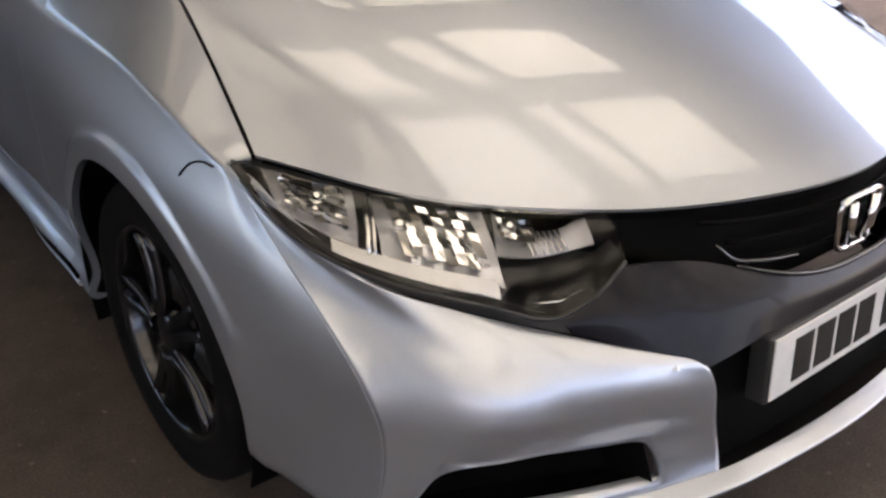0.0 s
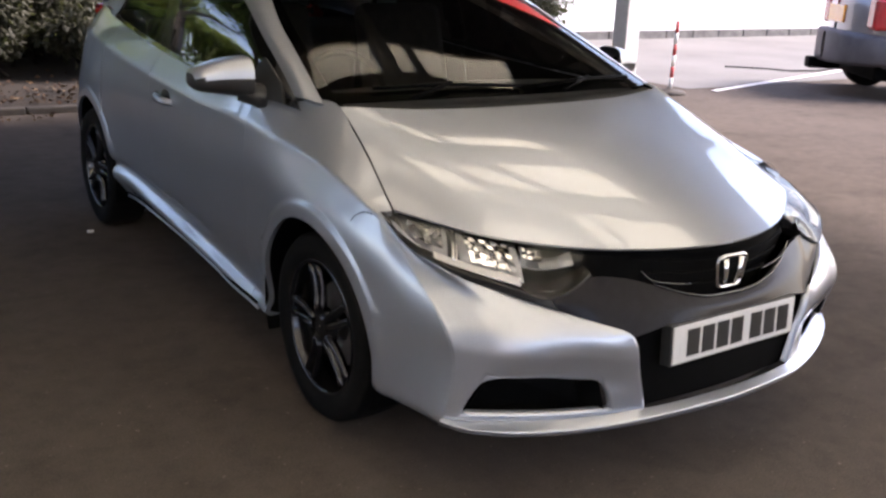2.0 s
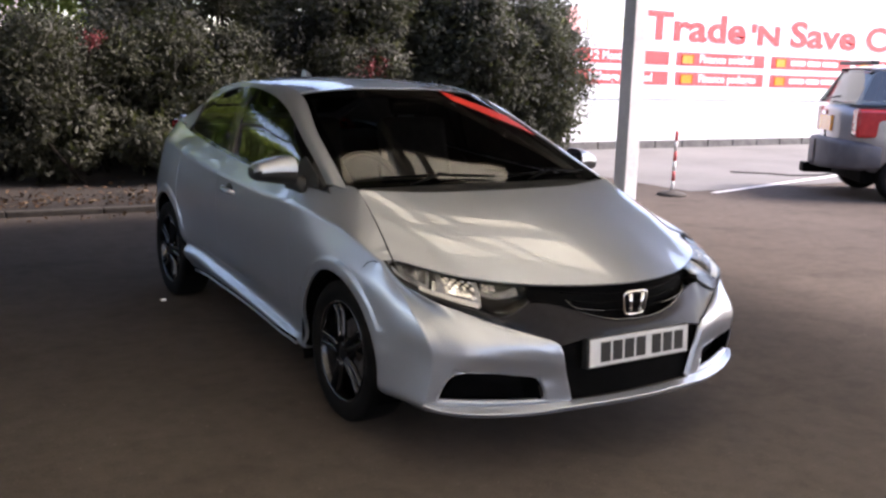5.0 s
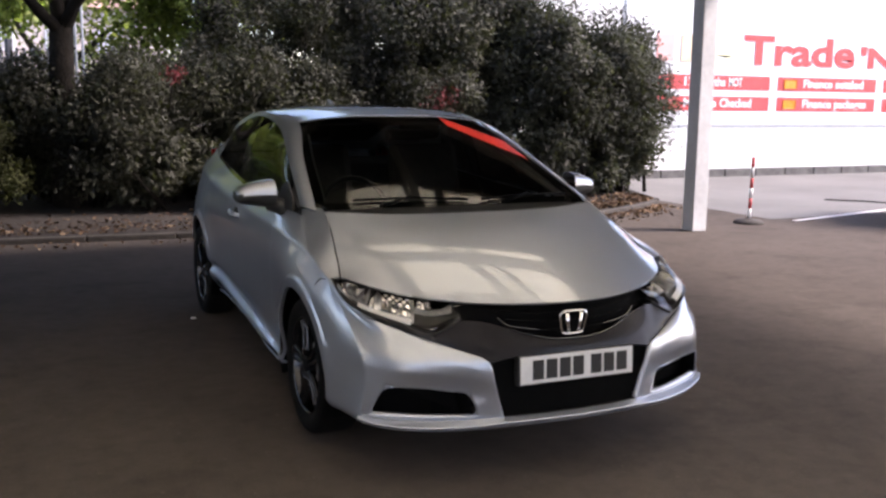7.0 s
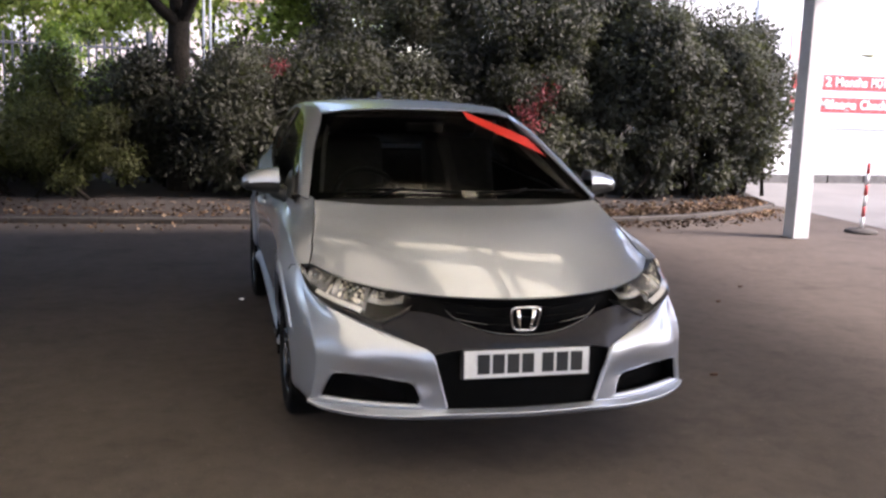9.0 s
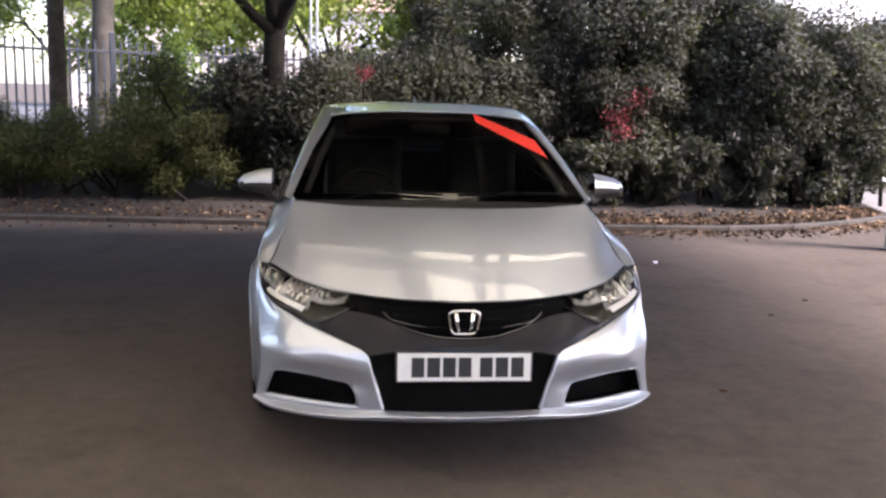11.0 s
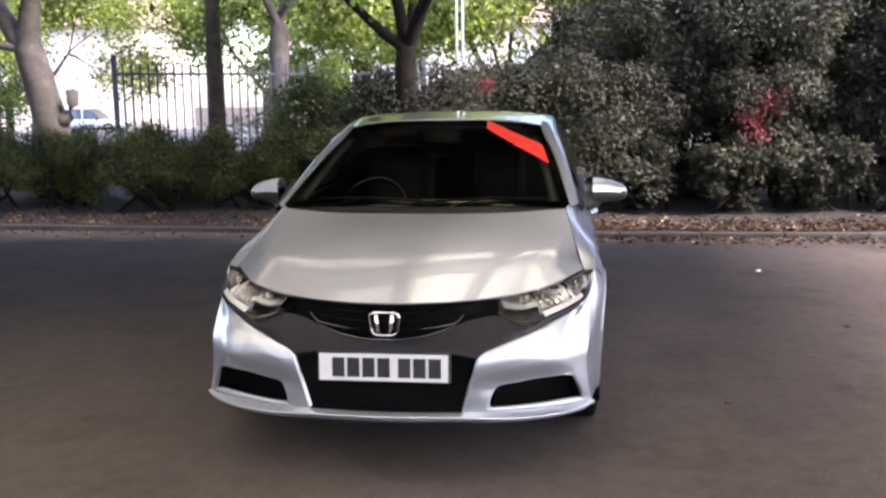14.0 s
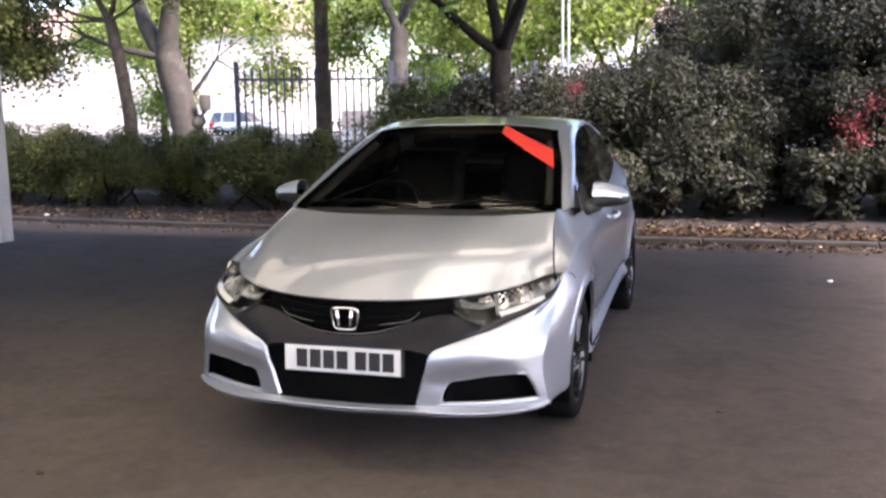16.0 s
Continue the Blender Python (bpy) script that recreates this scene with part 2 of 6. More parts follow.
POLE_PALE = surface("pole_pale", [(0.3, (0.22, 0.25, 0.29)), (0.7, (0.28, 0.31, 0.35))], 7.0, 0.45, second=(35.0, 0.85))
POLE_WHITE = surface("pole_white", [(0.3, grey(0.6, 0.03)), (0.7, grey(0.72, 0.03))], 9.0, 0.5, second=(40.0, 0.85))
LAMP_RED = surface("lamp_red", [(0.3, (0.30, 0.01, 0.012)), (0.7, (0.40, 0.02, 0.02))], 14.0, 0.12, coat=0.5)
LAMP_ORANGE = surface("lamp_orange", [(0.3, (0.70, 0.25, 0.02)), (0.7, (0.80, 0.33, 0.04))], 14.0, 0.12, coat=0.5)
OLD_SILVER = paint_material("worn_silver", (0.30, 0.29, 0.305), 0.6, 0.4)
BUMPER_GREY = surface("bumper_grey", [(0.3, (0.07, 0.065, 0.075)), (0.7, (0.10, 0.095, 0.105))], 6.0, 0.55, bump_scale=90, bump_strength=0.1)
BRICK_FAR = surface("far_render", [(0.3, (0.58, 0.49, 0.44)), (0.7, (0.66, 0.58, 0.53))], 0.7, 0.9, second=(6.0, 0.8))
ROOF_FAR = surface("far_tile", [(0.3, (0.42, 0.26, 0.22)), (0.7, (0.50, 0.34, 0.29))], 0.8, 0.8, second=(6.0, 0.8))
FAR_PANE = surface("far_pane", [(0.3, grey(0.42)), (0.7, grey(0.52))], 2.0, 0.1)
TRIM_GREY = surface("cabin_trim", [(0.3, grey(0.16)), (0.7, grey(0.20))], 20.0, 0.8, bump_scale=200)
PAINT_BLUE = paint_material("blue_paint", (0.34, 0.38, 0.44), 0.3, 0.35)
# near-black ceiling colour, added so the windscreen mirrors darkness
DARKENED_CEIL = surface("ceiling_darkened", [(0.3, grey(0.03, 0.02)), (0.7, grey(0.05, 0.02))], 1.2, 0.8, second=(14.0, 0.8))
GLASS = glass_material("cabin_glass", (0.50, 0.52, 0.51), 0.0, 1.34)
GLASS_SIDE = glass_material("side_glass", (0.38, 0.40, 0.39), 0.0, 2.2)
LENS = glass_material("lamp_lens", (0.94, 0.94, 0.95), 0.0, 1.3)
MIRROR = surface("mirror_glass", [(0.3, grey(0.85)), (0.7, grey(0.88))], 2.0, 0.02, 1.0)


def pane_material(name, lo, hi):
    m = bpy.data.materials.new(name)
    m.use_nodes = True
    nt = m.node_tree
    nt.nodes.remove(nt.nodes["Principled BSDF"])
    tl = nt.nodes.new("ShaderNodeBsdfTranslucent")
    nt.links.new(ramp(nt, noise_tex(nt, 1.4, 4.0), [(0.3, lo), (0.7, hi)]), tl.inputs[0])
    nt.links.new(tl.outputs[0], nt.nodes["Material Output"].inputs[0])
    return m


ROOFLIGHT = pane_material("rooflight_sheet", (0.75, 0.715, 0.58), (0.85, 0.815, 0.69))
# same sheet, coloured darker so its patches on the bonnet come out dimmer
ROOFLIGHT_DIMMED = pane_material("rooflight_dimmed", (0.515, 0.487, 0.40), (0.615, 0.587, 0.49))


# ---- mesh helpers ----
def obj(name, me, material, parent=None, label=""):
    """Links a mesh as one object, in world coordinates, under its thing or part."""
    if isinstance(me, bmesh.types.BMesh):
        bm, me = me, bpy.data.meshes.new(name)
        bm.to_mesh(me)
        bm.free()
    if material and not me.materials:
        me.materials.append(material)
    ob = new(name, me)
    if parent:
        ob.parent = parent
        ob.matrix_parent_inverse = parent.matrix_world.inverted()
    if label:
        ob["label"] = label
    return ob


def part(name, bm, material, parent, label=""):
    return obj(name, bm, material, parent, label)


def thing(name, at, label, category, group="", kind=""):
    ob = new(name)
    ob.location = at
    ob.matrix_world = Matrix.Translation(at)
    ob.empty_display_size = 0.1
    return tagged(ob, label, category, group, kind)


def raw(verts, faces, smooth=False):
    me = bpy.data.meshes.new("m")
    me.from_pydata([tuple(v) for v in verts], [], [tuple(f) for f in faces])
    if smooth:
        me.polygons.foreach_set("use_smooth", [True] * len(me.polygons))
    me.update()
    return me


def box(bm, lo, hi, bevel=0.0, m=None):
    made = bmesh.ops.create_cube(bm, size=1.0)["verts"]
    c, s = [(a + b) / 2 for a, b in zip(lo, hi)], [b - a for a, b in zip(lo, hi)]
    mat = Matrix.Translation(c) @ Matrix.Diagonal((*s, 1))
    bmesh.ops.transform(bm, matrix=(m @ mat) if m else mat, verts=made)
    if bevel:
        edges = list({e for v in made for e in v.link_edges})
        bmesh.ops.bevel(bm, geom=edges, offset=bevel, segments=2, affect="EDGES", profile=0.5)
    return bm


def boxed(lo, hi, bevel=0.0, m=None):
    return box(bmesh.new(), lo, hi, bevel, m)


def herm(P, knots, ts):
    """A smooth curve through the rows of P at the given knots."""
    P = np.asarray(P, float)
    k = np.asarray(knots, float)
    d = np.diff(k)
    shape = (-1,) + (1,) * (P.ndim - 1)
    slope = np.diff(P, axis=0) / d.reshape(shape)
    tan = np.empty_like(P)
    tan[0], tan[-1] = slope[0], slope[-1]
    if len(P) > 2:
        w = (d[1:] / (d[1:] + d[:-1])).reshape(shape)
        tan[1:-1] = slope[:-1] * w + slope[1:] * (1 - w)
    i = np.clip(np.searchsorted(k, ts, side="right") - 1, 0, len(d) - 1)
    h = d[i].reshape(shape)
    u = ((np.asarray(ts) - k[i]) / d[i]).reshape(shape)
    return ((2 * u**3 - 3 * u**2 + 1) * P[i] + (u**3 - 2 * u**2 + u) * h * tan[i] + (-2 * u**3 + 3 * u**2) * P[i + 1] + (u**3 - u**2) * h * tan[i + 1])


def spaced(knots, n):
    return np.linspace(knots[0], knots[-1], n)


def chord(P):
    P = np.asarray(P, float)
    step = np.linalg.norm(np.diff(P, axis=-2), axis=-1)
    while step.ndim > 1:
        step = step.mean(axis=0)
    return np.concatenate([[0], np.cumsum(np.maximum(step, 1e-4))])


def curve(pts, n):
    k = chord(pts)
    return herm(pts, k, spaced(k, n))


def surf(lines, nu, nv, us=None):
    """A smooth sheet through lines that have the same number of points: array (nv, nu, 3)."""
    L = np.array(lines, float)
    ku, kv = chord(L), chord(L.transpose(1, 0, 2))
    A = herm(L.transpose(1, 0, 2), ku, spaced(ku, nu) if us is None else us)
    return herm(A.transpose(1, 0, 2), kv, spaced(kv, nv))


def knot_steps(k, per):
    return np.concatenate([np.linspace(a, b, n, endpoint=False) for a, b, n in zip(k, k[1:], per)] + [[k[-1]]])


def flip_x(G):
    return G * np.array([-1.0, 1.0, 1.0])


CORE = Vector((0, 2.1, 0.62))


def sheet_bm(grids, keep=None, core=CORE, cell=None, flange=0.012, weld=True, smooth=True, soft=None, extra=()):
    """One mesh of several sheets, facing away from core, its rim turned in by flange."""
    bm = bmesh.new()
    for G in grids if isinstance(grids, list) else [grids]:
        nv, nu = G.shape[:2]
        vs = [[bm.verts.new(G[j, i]) for i in range(nu)] for j in range(nv)]
        for j in range(nv - 1):
            for i in range(nu - 1):
                q = (vs[j][i], vs[j][i + 1], vs[j + 1][i + 1], vs[j + 1][i])
                if cell and not cell(j, i):
                    continue
                if keep is None or keep(sum((v.co for v in q), Vector()) / 4):
                    bm.faces.new(q)
    for tri in extra:
        bm.faces.new([bm.verts.new(p) for p in tri])
    if weld:
        bmesh.ops.remove_doubles(bm, verts=bm.verts, dist=0.0006)
    bmesh.ops.dissolve_degenerate(bm, dist=1e-5, edges=bm.edges)
    loose = [v for v in bm.verts if not v.link_faces]
    bmesh.ops.delete(bm, geom=loose, context="VERTS")
    bmesh.ops.recalc_face_normals(bm, faces=bm.faces)
    c = core if isinstance(core, Vector) else Vector(core)
    if sum(f.normal.dot(f.calc_center_median() - c) * f.calc_area() for f in bm.faces) < 0:
        bmesh.ops.reverse_faces(bm, faces=bm.faces)
    for f in bm.faces:
        f.smooth = smooth
    if flange:
        bm.normal_update()
        rim = [e for e in bm.edges if e.is_boundary]
        inward = {v: -v.normal * flange for e in rim for v in e.verts}
        made = bmesh.ops.extrude_edge_only(bm, edges=rim)
        for e in [g for g in made["geom"] if isinstance(g, bmesh.types.BMEdge)]:
            e.smooth = True
        for f in [g for g in made["geom"] if isinstance(g, bmesh.types.BMFace)]:
            f.smooth = bool(soft and soft(f.calc_center_median()))
        for e in rim:
            e.smooth = bool(soft and soft((e.verts[0].co + e.verts[1].co) / 2))
        table = {tuple(round(c, 5) for c in v.co): d for v, d in inward.items()}
        for v in [g for g in made["geom"] if isinstance(g, bmesh.types.BMVert)]:
            v.co += table[tuple(round(c, 5) for c in v.co)]
    return bm


def tube(bm, pts, radii, segs=8, cap=True):
    pts = [Vector(p) for p in pts]
    rings = []
    for i, p in enumerate(pts):
        t = (pts[min(i + 1, len(pts) - 1)] - pts[max(i - 1, 0)]).normalized()
        a = t.cross(Vector((0, 0, 1)) if abs(t.z) < 0.9 else Vector((1, 0, 0))).normalized()
        b = t.cross(a)
        r = radii[i] if isinstance(radii, (list, tuple)) else radii
        rings.append([bm.verts.new(p + (a * math.cos(k * math.tau / segs) + b * math.sin(k * math.tau / segs)) * r) for k in range(segs)])
    for r0, r1 in zip(rings, rings[1:]):
        for k in range(segs):
            f = bm.faces.new((r0[k], r0[(k + 1) % segs], r1[(k + 1) % segs], r1[k]))
            f.smooth = True
    if cap:
        bm.faces.new(rings[0][::-1])
        bm.faces.new(rings[-1])
    return bm


def revolve(bm, prof, axis="x", segs=48, at=(0, 0, 0)):
    """Turns a profile of (along, radius) about an axis."""
    rings = []
    for a, r in prof:
        ring = []
        for k in range(segs):
            c, s = math.cos(k * math.tau / segs) * r, math.sin(k * math.tau / segs) * r
            ring.append(bm.verts.new(Vector(at) + Vector({"x": (a, c, s), "y": (c, a, s), "z": (c, s, a)}[axis])))
        rings.append(ring)
    for r0, r1 in zip(rings, rings[1:]):
        for k in range(segs):
            f = bm.faces.new((r0[k], r0[(k + 1) % segs], r1[(k + 1) % segs], r1[k]))
            f.smooth = True
    bmesh.ops.recalc_face_normals(bm, faces=bm.faces)
    return bm


def leaves(centres, axes, sizes, rng, aspect=0.42, fold=0.12, facing=None):
    """One mesh of small folded leaves, their faces turned to the light where facing is given."""
    n = len(centres)
    a = axes / np.linalg.norm(axes, axis=1, keepdims=True)
    r = rng.normal(size=(n, 3)) if facing is None else facing + rng.normal(size=(n, 3)) * 0.28
    w = np.cross(a, r)
    w /= np.linalg.norm(w, axis=1, keepdims=True)
    up = np.cross(a, w)
    s = sizes[:, None]
    base, tip = centres - a * s * 0.5, centres + a * s * 0.5 - up * s * 0.08
    mid = centres + a * s * 0.02
    left, right = mid + w * s * aspect * 0.5 + up * s * fold, mid - w * s * aspect * 0.5 + up * s * fold
    V = np.stack([base, left, tip, right], 1).reshape(-1, 3)
    i = np.arange(n) * 4
    F = np.stack([np.stack([i, i + 1, i + 2], 1), np.stack([i, i + 2, i + 3], 1)], 1).reshape(-1)
    me = bpy.data.meshes.new("leaves")
    me.vertices.add(len(V))
    me.vertices.foreach_set("co", V.ravel())
    me.loops.add(len(F))
    me.loops.foreach_set("vertex_index", F)
    me.polygons.add(len(F) // 3)
    me.polygons.foreach_set("loop_start", np.arange(0, len(F), 3))
    me.update(calc_edges=True)
    return me


# ---- ground and setting ----
KERB_Y = 7.15


def kerb_line(x):
    """The kerb drifts back to one side and curves away at its other end."""
    return KERB_Y - 0.065 * min(0.0, x) + 0.12 * max(0.0, x - 3.5) ** 2


def build_ground():
    xs = sorted(set([-900, -300, -100, -40, -20, 20, 40, 100, 300, 900] + [round(-16 + 0.8 * i, 2) for i in range(41)]))
    ys = sorted(set([-900, -300, -100, -40, 40, 100, 300, 900] + [round(-16 + 0.8 * i, 2) for i in range(46)]))
    verts = []
    for y in ys:
        for x in xs:
            near = abs(x) < 16 and abs(y) < 16
            verts.append((x, y, 0.008 * (noise.noise((x * 0.4, y * 0.4, 0.3)) if near and (abs(x) > 2 or abs(y - 2) > 4) else 0.0)))
    nx = len(xs)
    faces = [(j * nx + i, j * nx + i + 1, (j + 1) * nx + i + 1, (j + 1) * nx + i) for j in range(len(ys) - 1) for i in range(nx - 1)]
    tagged(obj("ground", raw(verts, faces, True), ASPHALT), "dark worn asphalt ground with faint stains", "ground", kind="structure")


build_ground()


def build_bed():
    """The planted bed behind the kerb."""
    xs = np.linspace(-16, 6.9, 57)
    rows = []
    for k in range(10):
        f = k / 9
        rows.append([(x, kerb_line(x) + 0.11 + f * (11.2 - kerb_line(x)), 0.05 + 0.22 * f + 0.03 * noise.noise((x * 1.1, f * 6, 0)) * (f > 0)) for x in xs])
    G = np.array(rows)
    tagged(obj("planting_bed", sheet_bm(G, core=(-4, 8, -3), flange=0.06), SOIL), "bare brown soil bed strewn with dead leaves", "bed", kind="structure")
    # kerb of laid stones
    base = thing("kerb", (0, KERB_Y, 0), "low weathered concrete kerb stones edging the bed", "kerb", kind="structure")
    x = -15.8
    while x < 6.6:
        x1 = x + 0.9
        a = math.atan2(kerb_line(x1) - kerb_line(x), x1 - x)
        m = Matrix.Translation((x, kerb_line(x), 0)) @ Matrix.Rotation(a, 4, "Z")
        part("kerb_stone", boxed((0.004, 0, -0.05), (0.9 / math.cos(a) - 0.004, 0.11, 0.060), 0.014, m), KERB, base)
        x = x1


build_bed()
yard = sheet_bm(np.array([[(x, y, 0.006) for x in np.linspace(7.0, 60, 40)] for y in np.linspace(6.4, 12.6, 8)]), core=(20, 8, -5), flange=0)
tagged(obj("yard_pavement", yard, PALE_ROAD), "pale sun-bleached tarmac in front of the wall", "pavement", kind="structure")
lane = sheet_bm(np.array([[(x, y, 0.012) for x in np.linspace(-100, 4.5, 20)] for y in np.linspace(17.0, 68, 10)]), core=(-30, 30, -5), flange=0)
tagged(obj("road", lane, ROAD_GREY), "grey sunlit road beyond the railings", "road", kind="structure")
verge = sheet_bm(np.array([[(x, y, 0.05 + 0.03 * noise.noise((x, y, 1))) for x in np.linspace(-44, 5.2, 60)] for y in np.linspace(11.2, 17.1, 12)]), core=(-10, 12, -5), flange=0.06)
tagged(obj("grass_verge", verge, GRASS), "rough grass strip under the trees", "grass", kind="structure")
bay = boxed((0, -0.04, 0.0065), (6.5, 0.04, 0.0105), 0.0, Matrix.Translation((7.2, 6.16, 0)) @ Matrix.Rotation(radians(13.5), 4, "Z"))
tagged(obj("bay_line", bay, POLE_WHITE), "faded white painted parking line on tarmac", "road marking", kind="structure")

# ---- canopy over the covered area ----
CEIL_Z = 2.95
CX0, CX1, CY0, CY1, DARKENED_Y = -11.9, 5.55, -8.2, 6.04, 2.68
# the two columns past x = 3 are unseen, added to brighten the ground
LIGHTS_X = [(-6.25, -5.35), (-5.20, -4.30), (-4.15, -3.22), (-3.05, -2.15), (-2.00, -1.37), (-1.29, -0.45), (-0.15, 0.56), (0.71, 0.90), (0.98, 1.90), (2.07, 2.96), (3.10, 3.98), (4.12, 5.00)]
LIGHTS_Y = [(round(0.345 - 1.03 * k, 3), round(1.02 - 1.03 * k, 3)) for k in range(7, 0, -1)] + [(0.345, 1.02), (1.35, 2.02), (2.42, 2.66)]


def lit(x0, x1, y0, y1):
    """Whether this field of the roof is a rooflight; the outer columns stop short of the front."""
    return (x0, x1) in LIGHTS_X and (y0, y1) in LIGHTS_Y and not ((x0 > 2.0 or x0 < -3.1) and y0 > 0.0)


def build_canopy():
    xs = sorted({CX0, CX1, *[v for p in LIGHTS_X for v in p]})
    ys = sorted({CY0, DARKENED_Y, *[v for p in LIGHTS_Y for v in p]})
    pale, dark = bmesh.new(), bmesh.new()
    for x0, x1 in zip(xs, xs[1:]):
        for y0, y1 in zip(ys, ys[1:]):
            if not lit(x0, x1, y0, y1):
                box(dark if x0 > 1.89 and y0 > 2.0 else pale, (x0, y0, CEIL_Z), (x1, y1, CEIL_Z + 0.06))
    # unseen dark field, added to keep the windscreen's reflection dark
    box(dark, (CX0, DARKENED_Y, CEIL_Z), (CX1, CY1, CEIL_Z + 0.06))
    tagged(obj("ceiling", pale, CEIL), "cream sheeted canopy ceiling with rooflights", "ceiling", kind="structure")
    tagged(obj("ceiling_front", dark, DARKENED_CEIL), "unseen canopy ceiling coloured dark to dim the windscreen reflection", "ceiling", kind="structure")
    for x0, x1 in LIGHTS_X:
        for y0, y1 in LIGHTS_Y:
            if not lit(x0, x1, y0, y1):
                continue
            tagged(obj("rooflight", boxed((x0 + 0.004, y0 + 0.004, CEIL_Z + 0.02), (x1 - 0.004, y1 - 0.004, CEIL_Z + 0.028)), ROOFLIGHT if x0 > -0.5 or y0 < 0.0 else ROOFLIGHT_DIMMED),
                   "milky translucent rooflight sheet in the canopy, some added unseen for light", "rooflight", "canopy rooflights", "structure")
    for y in (-7.0, -2.8, 3.4):
        tagged(obj("roof_beam", boxed((CX0 + 0.1, y - 0.05, CEIL_Z - 0.12), (CX1 - 0.1, y + 0.05, CEIL_Z - 0.003), 0.01), BEAM), "painted steel roof beam under the canopy", "beam", "canopy beams", "structure")
    for x in (0.615, -6.75):
        tagged(obj("roof_purlin", boxed((x - 0.04, CY0 + 0.1, CEIL_Z - 0.10), (x + 0.04, CY1 - 0.1, CEIL_Z - 0.003), 0.01), BEAM), "slim painted steel purlin under the canopy", "beam", "canopy purlins", "structure")
    for name, lo, hi in (("fascia_front", (CX0, CY1, CEIL_Z - 0.02), (CX1, CY1 + 0.06, CEIL_Z + 0.2)), ("fascia_side", (CX1, CY0, CEIL_Z - 0.02), (CX1 + 0.06, CY1, CEIL_Z + 0.2))):
        tagged(obj(name, boxed(lo, hi, 0.01), POST_GREY), "pale painted fascia along the canopy edge", "fascia", kind="structure")


build_canopy()


def canopy_post(x, y, turn):
    base = thing("canopy_post", (x, y, 0), "pale grey painted steel post holding up the canopy", "post", "canopy posts")
    m = Matrix.Translation((x, y, 0)) @ Matrix.Rotation(radians(turn), 4, "Z")
    part("shaft", boxed((-0.10, -0.10, 0.0), (0.10, 0.10, CEIL_Z - 0.01), 0.008, m), POST_GREY, base)
    part("cap_plate", boxed((-0.13, -0.13, CEIL_Z - 0.03), (0.13, 0.13, CEIL_Z - 0.005), 0.004, m), POST_GREY, base)


canopy_post(5.35, 5.90, 0)
canopy_post(-6.89, 5.80, 0)
canopy_post(5.35, -7.0, 0)
canopy_post(-6.75, -7.0, 0)


# ---- unseen plain walls behind the viewer, added for the paint to reflect ----
for name, lo, hi in (("wall_west", (-12.3, -22.0, 0.0), (-12.0, 2.5, 2.6)), ("wall_south", (-12.0, -22.3, 0.0), (14.0, -22.0, 2.4))):
    tagged(obj(name, boxed(lo, hi, 0.01), UNSEEN_WALL), "plain pale grey unseen wall, added for the car to reflect", "wall", kind="structure")


# ---- sign wall ----
WALL_Y = 12.2


def text_mesh(body, size, depth, m, material, parent, name, label="", width=0.0, bold=0.0):
    """Raised lettering, stretched to a width."""
    cu = bpy.data.curves.new("t", "FONT")
    cu.body, cu.size, cu.extrude, cu.resolution_u, cu.offset = body, size, depth, 3, bold
    tmp = bpy.data.objects.new("t", cu)
    scene.collection.objects.link(tmp)
    me = bpy.data.meshes.new_from_object(tmp.evaluated_get(bpy.context.evaluated_depsgraph_get()))
    bpy.data.objects.remove(tmp)
    me.materials.clear()
    if width:
        xs = [v.co.x for v in me.vertices]
        me.transform(Matrix.Scale(width / (max(xs) - min(xs)), 4, (1, 0, 0)) @ Matrix.Translation((-min(xs), 0, 0)))
    me.transform(m)
    return obj(name, me, material, parent, label)


def on_wall(x, z, y):
    """A picture plane that faces the yard, with its corner at x, z."""
    return Matrix.Translation((x, y, z)) @ Matrix.Rotation(radians(90), 4, "X")


